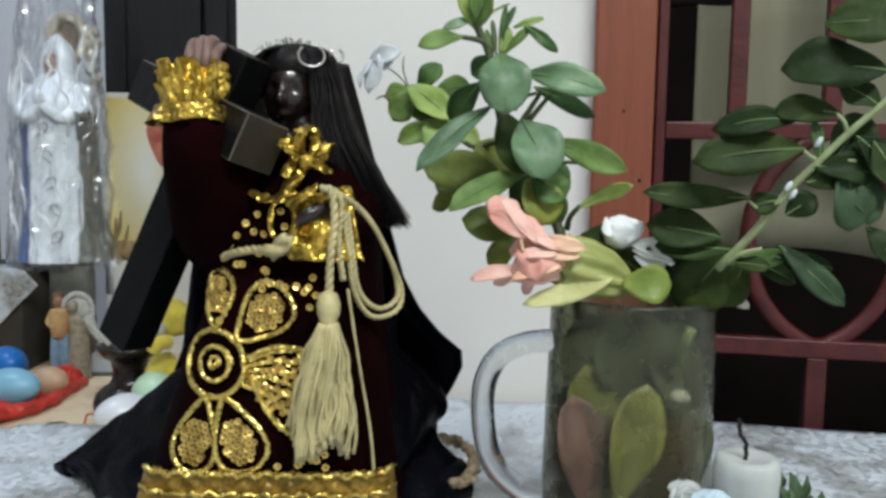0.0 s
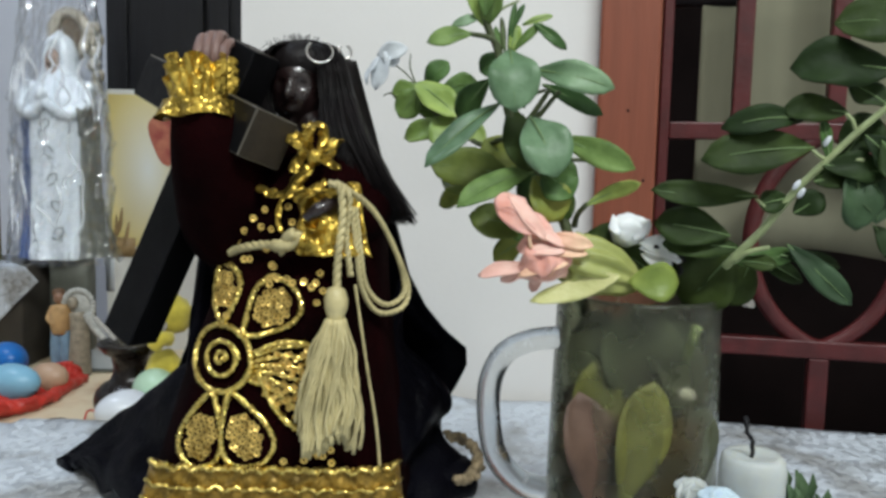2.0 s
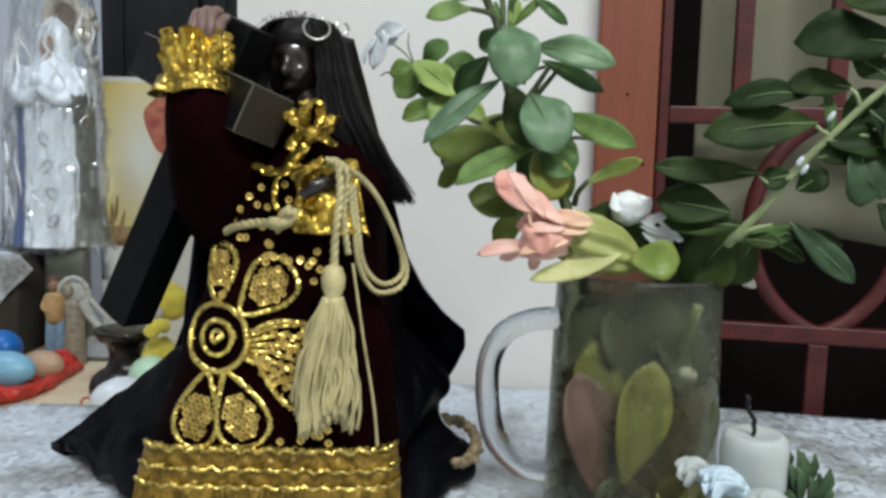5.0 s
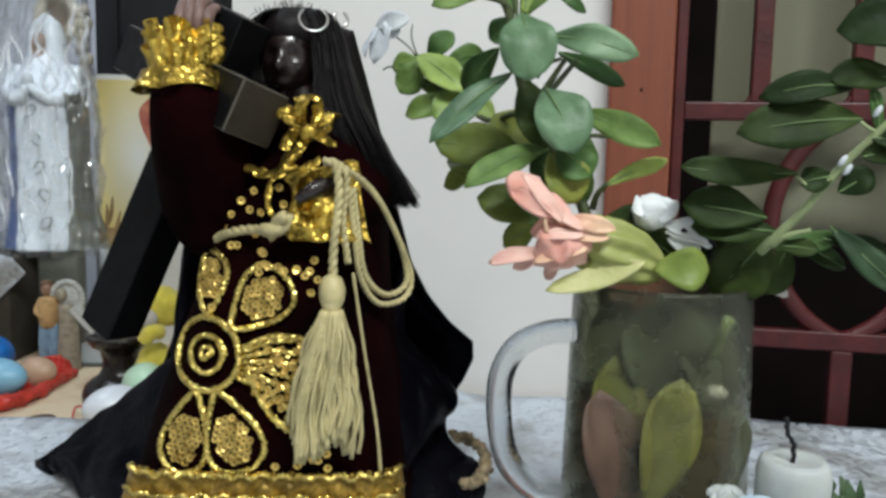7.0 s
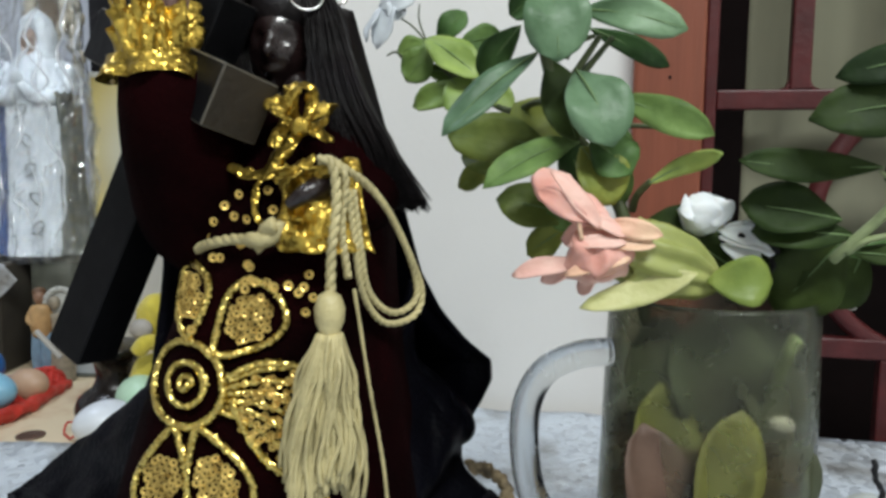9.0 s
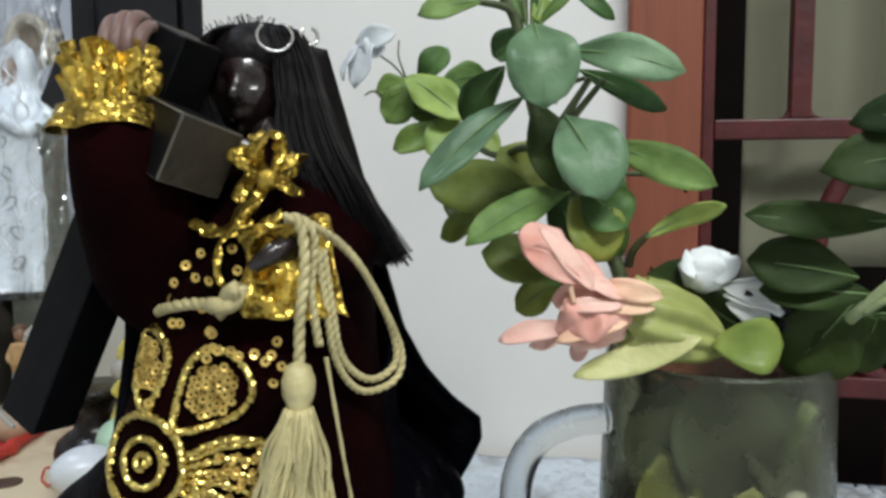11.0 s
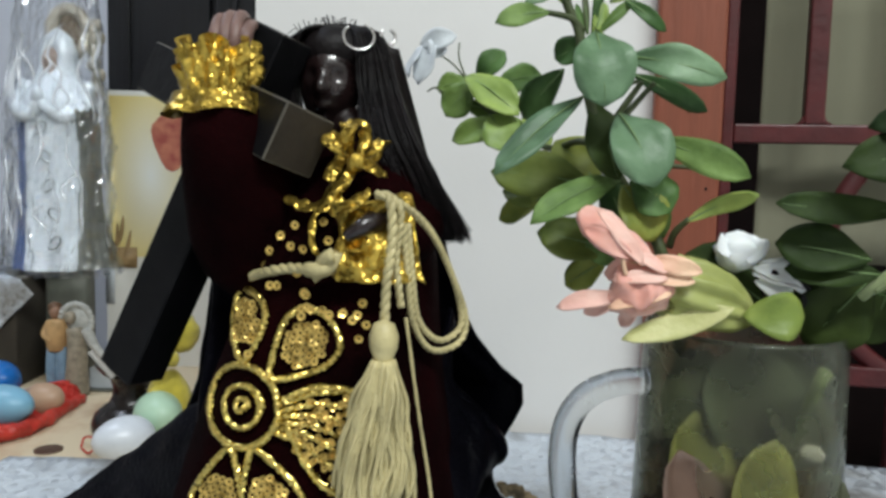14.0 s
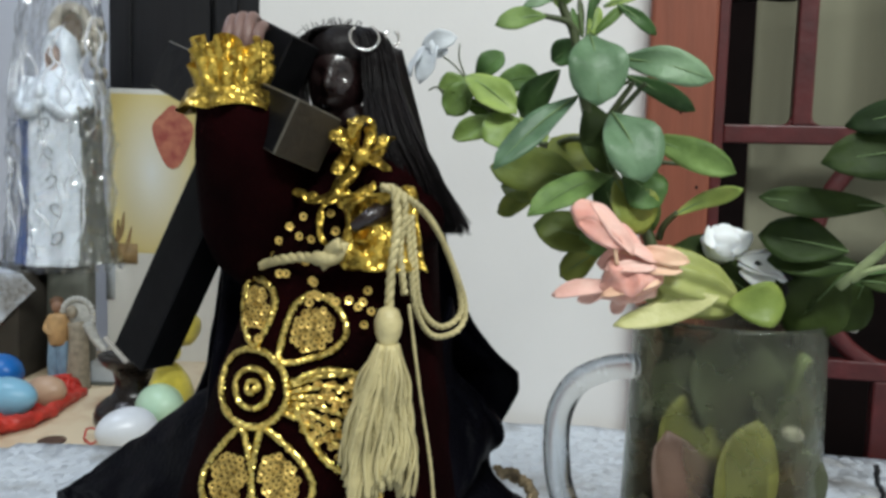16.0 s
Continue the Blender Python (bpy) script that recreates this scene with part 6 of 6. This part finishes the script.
add_tube(bm, (MAN + Vector((-0.011, 0, 0.098)), MAN + Vector((-0.015, -0.006, 0.082)), MAN + Vector((-0.002, -0.013, 0.075))), 0.0042, 10, 4)
add_tube(bm, (MAN + Vector((0.012, 0, 0.098)), MAN + Vector((0.019, -0.005, 0.070)), MAN + Vector((0.020, -0.004, 0.032))), 0.0045, 10, 4)
clay(0)
add_ball(bm, MAN + Vector((-0.001, -0.002, 0.112)), (0.0078, 0.0080, 0.0098))
clay(2)
add_ball(bm, MAN + Vector((-0.003, 0.001, 0.118)), (0.0092, 0.0088, 0.0072))
clay(4)
add_tube(bm, (WIFE, WIFE + Vector((0, 0, 0.03)), WIFE + Vector((0.001, 0, 0.065)), WIFE + Vector((-0.002, 0, 0.092))), lambda u: 0.016 - 0.005 * u, 16, 5)
add_ball(bm, WIFE + Vector((-0.006, -0.004, 0.106)), (0.0075, 0.0075, 0.0095))
clay(3)
for k in range(16):
    a = radians(165 - 15 * k)
    add_ball(bm, WIFE + Vector((-0.001 + 0.021 * math.cos(a), 0.002, 0.100 + 0.023 * math.sin(a))), (0.0048, 0.0040, 0.0048), None, 8, 6)
add_ball(bm, WIFE + Vector((0.002, 0.004, 0.100)), (0.019, 0.006, 0.021))
add_tube(bm, (WIFE + Vector((0.012, 0.002, 0.090)), WIFE + Vector((0.024, 0, 0.068)), WIFE + Vector((0.040, -0.002, 0.050))), lambda u: 0.0085 - 0.004 * u, 12, 5)
clay(5)
for f, kind in zip(bm.faces, shades):
    f.material_index = kind
paints = [mat("orange_clay_paint", (0.55, 0.34, 0.15), 0.5, scale=90), mat("sky_blue_paint", (0.22, 0.34, 0.46), 0.5, scale=90), mat("flesh_clay_paint", (0.34, 0.19, 0.12), 0.5), mat("cream_clay_paint", (0.36, 0.31, 0.23), 0.5, vary=0.4, scale=120), mat("brown_clay_paint", (0.16, 0.08, 0.04), 0.5), mat("white_clay_paint", (0.52, 0.52, 0.48), 0.5, vary=0.3, scale=150)]
tagged(part("figurine", bm, paints), "small painted clay couple in orange, blue and a white ruffled veil", "figurine")

folded = thing("folded_card", (-0.4981, 1.1200, 0.6620), "small white folded card on a dark stand", "card")
part("front", box(-0.5126, 1.1200, LOW + 0.003, -0.4783, 1.1212, 0.6925), M_PORC, folded, smooth=False)
part("back", box(-0.5138, 1.1214, LOW + 0.003, -0.5126, 1.16, 0.6925), M_PORC, folded, smooth=False)
part("stand", box(-0.5146, 1.108, LOW, -0.4783, 1.16, LOW + 0.003, 0.001), M_GREYGLAZE, folded, "grey stand")

# turned wooden pedestal
ped = thing("pedestal", (-0.3864, 0.95, LOW), "dark turned wooden pedestal with flared top and bulging foot", "pedestal")
part("turned_body", lathe([(0.001, 0), (0.040, 0), (0.0440, 0.006), (0.0445, 0.014), (0.041, 0.024), (0.033, 0.031), (0.025, 0.036), (0.0215, 0.044), (0.0205, 0.054), (0.0235, 0.066), (0.031, 0.0709), (0.039, 0.0809), (0.040, 0.0839), (0.037, 0.0849), (0.001, 0.0849)], (-0.3864, 0.95, LOW), 40), M_PED, ped)

# eggs
M_EGGW = mat("white_egg", (0.70, 0.74, 0.80), 0.3, vary=0.12, scale=30, bump=0.02)
M_EGGB = mat("light_blue_egg", (0.24, 0.50, 0.68), 0.35, vary=0.1, bump=0.02)
M_EGGD = mat("deep_blue_egg", (0.01, 0.15, 0.50), 0.35, vary=0.1, bump=0.02)
M_EGGT = mat("tan_egg", (0.55, 0.36, 0.24), 0.4, vary=0.1, bump=0.02)
M_EGGM = mat("mint_egg", (0.48, 0.68, 0.50), 0.35, vary=0.1, bump=0.02)


def egg(c, r, long, turn, material, label):
    bm = bmesh.new()
    for v in add_ball(bm, (0, 0, 0), (r, r, long), None, 28, 18):
        k = 1 - 0.13 * v.co.z / long
        v.co.x *= k
        v.co.y *= k
    bm.transform(Matrix.Translation(c) @ Euler(turn).to_matrix().to_4x4())
    return tagged(part("egg", bm, material), label, "egg", "coloured eggs")


egg((-0.354, 0.848, LOW + 0.0255), 0.0255, 0.032, (1.45, 0.0, -0.9), M_EGGW, "glossy white egg on the beige paper")
egg((-0.3372, 0.9000, 0.6991), 0.0255, 0.031, (1.4, 0.3, 0.6), M_EGGM, "pale mint-green egg on the beige paper")
egg((-0.5317, 0.9450, 0.6908), 0.0245, 0.036, (1.5, 0.1, 1.35), M_EGGB, "light blue egg in a red net")
egg((-0.5703, 1.0000, 0.7038), 0.026, 0.033, (1.3, 0.2, 0.8), M_EGGD, "deep blue egg in a red net")
egg((-0.5143, 1.0000, 0.6830), 0.0205, 0.027, (1.4, 0.2, 1.2), M_EGGT, "tan egg in a red net")
M_NET = mat("red_plastic_net", (0.62, 0.05, 0.035), 0.45, vary=0.3, scale=60)
net = thing("red_net", (-0.49, 0.87, LOW), "red plastic net bag under the eggs", "net")


def net_at(u, v, k=0.0):
    near = Vector((-0.5295, 0.8638, LOW + 0.003)).lerp(Vector((-0.4942, 1.0600, LOW + 0.003)), u)
    return near + Vector((-0.10 * v * (1 - 0.5 * u), 0.035 * v, (0.024 * math.sin(math.pi * min(1, v * 1.1)) + 0.006 * v) * (1.1 - 0.35 * u) + 0.004 * math.sin(u * 25 + v * 9)))


for s in (-1, 1):
    bm = bmesh.new()
    for k in range(-14, 30):
        pts = [net_at(k / 16 + s * 0.35 * w / 8 + (0.35 if s < 0 else 0), w / 8) for w in range(9) if 0 <= k / 16 + s * 0.35 * w / 8 + (0.35 if s < 0 else 0) <= 1]
        if len(pts) > 2:
            add_tube(bm, pts, 0.0016, 5, 2)
    tagged(part("netting", bm, M_NET, net), kind="stuff")
roll = tube([(-0.5401, 0.8535, LOW + 0.012), (-0.5157, 0.8940, LOW + 0.012), (-0.4952, 0.9305, LOW + 0.009), (-0.4957, 1.0599, LOW + 0.006)], lambda u: 0.0125 - 0.006 * u, 18, 24, 0.9)
for v in roll.verts:
    v.co += Vector((wob(*v.co, 70), wob(*v.co, 80), wob(*v.co, 75))) * 0.004 + Vector((0, 0, 0.0012 * math.sin(v.co.y * 900)))
part("rolled_edge", roll, M_NET, net, "crinkled red plastic edge")
part("fold", sheet(lambda u, v: net_at(u, v) - Vector((0, 0, 0.0015)), 40, 14, 0.001), M_NET, net)
part("string", tube([(-0.4162, 0.8855, 0.6640), (-0.4008, 0.8690, 0.6650), (-0.3940, 0.8686, 0.6720), (-0.4038, 0.8851, 0.6760), (-0.4179, 0.8969, 0.6720), (-0.4162, 0.8856, 0.6660)], 0.0012, 6, 6), M_NET, net)
tagged(part("coin", lathe([(0.001, 0), (0.0142, 0), (0.0146, 0.0004), (0.0146, 0.0015), (0.0142, 0.0018), (0.0125, 0.0014), (0.001, 0.0014)], (-0.4500, 0.882, LOW), 36), mat("dull_bronze", (0.20, 0.13, 0.10), 0.45, metal=0.8)), "dull bronze coin lying on the beige paper", "coin")

# yellow soft toy shape
M_YEL = mat("yellow_plush", (0.70, 0.58, 0.07), 0.9, vary=0.3, scale=60, bump=1.0, grain=500, sheen=0.3)
yel = thing("yellow_plush", (-0.3348, 0.925, LOW), "yellow plush toy standing behind the eggs", "toy")
body = ball((-0.3348, 0.925, LOW + 0.040), (0.026, 0.024, 0.040))
head = ball((-0.3246, 0.9250, 0.7865), (0.024, 0.022, 0.024))
for lump in (body, head):
    for v in lump.verts:
        v.co += Vector((wob(*v.co, 90), wob(*v.co, 100), wob(*v.co, 95))) * 0.003
part("body", body, M_YEL, yel)
part("head", head, M_YEL, yel)
part("arm", tube([(-0.3221, 0.9050, 0.7601), (-0.3286, 0.8950, 0.7622), (-0.3374, 0.8950, 0.7518)], 0.009, 12, 5), M_YEL, yel)
part("muzzle", ball((-0.3349, 0.9000, 0.7759), (0.012, 0.010, 0.011)), M_EGGT2, yel, "pale muzzle")
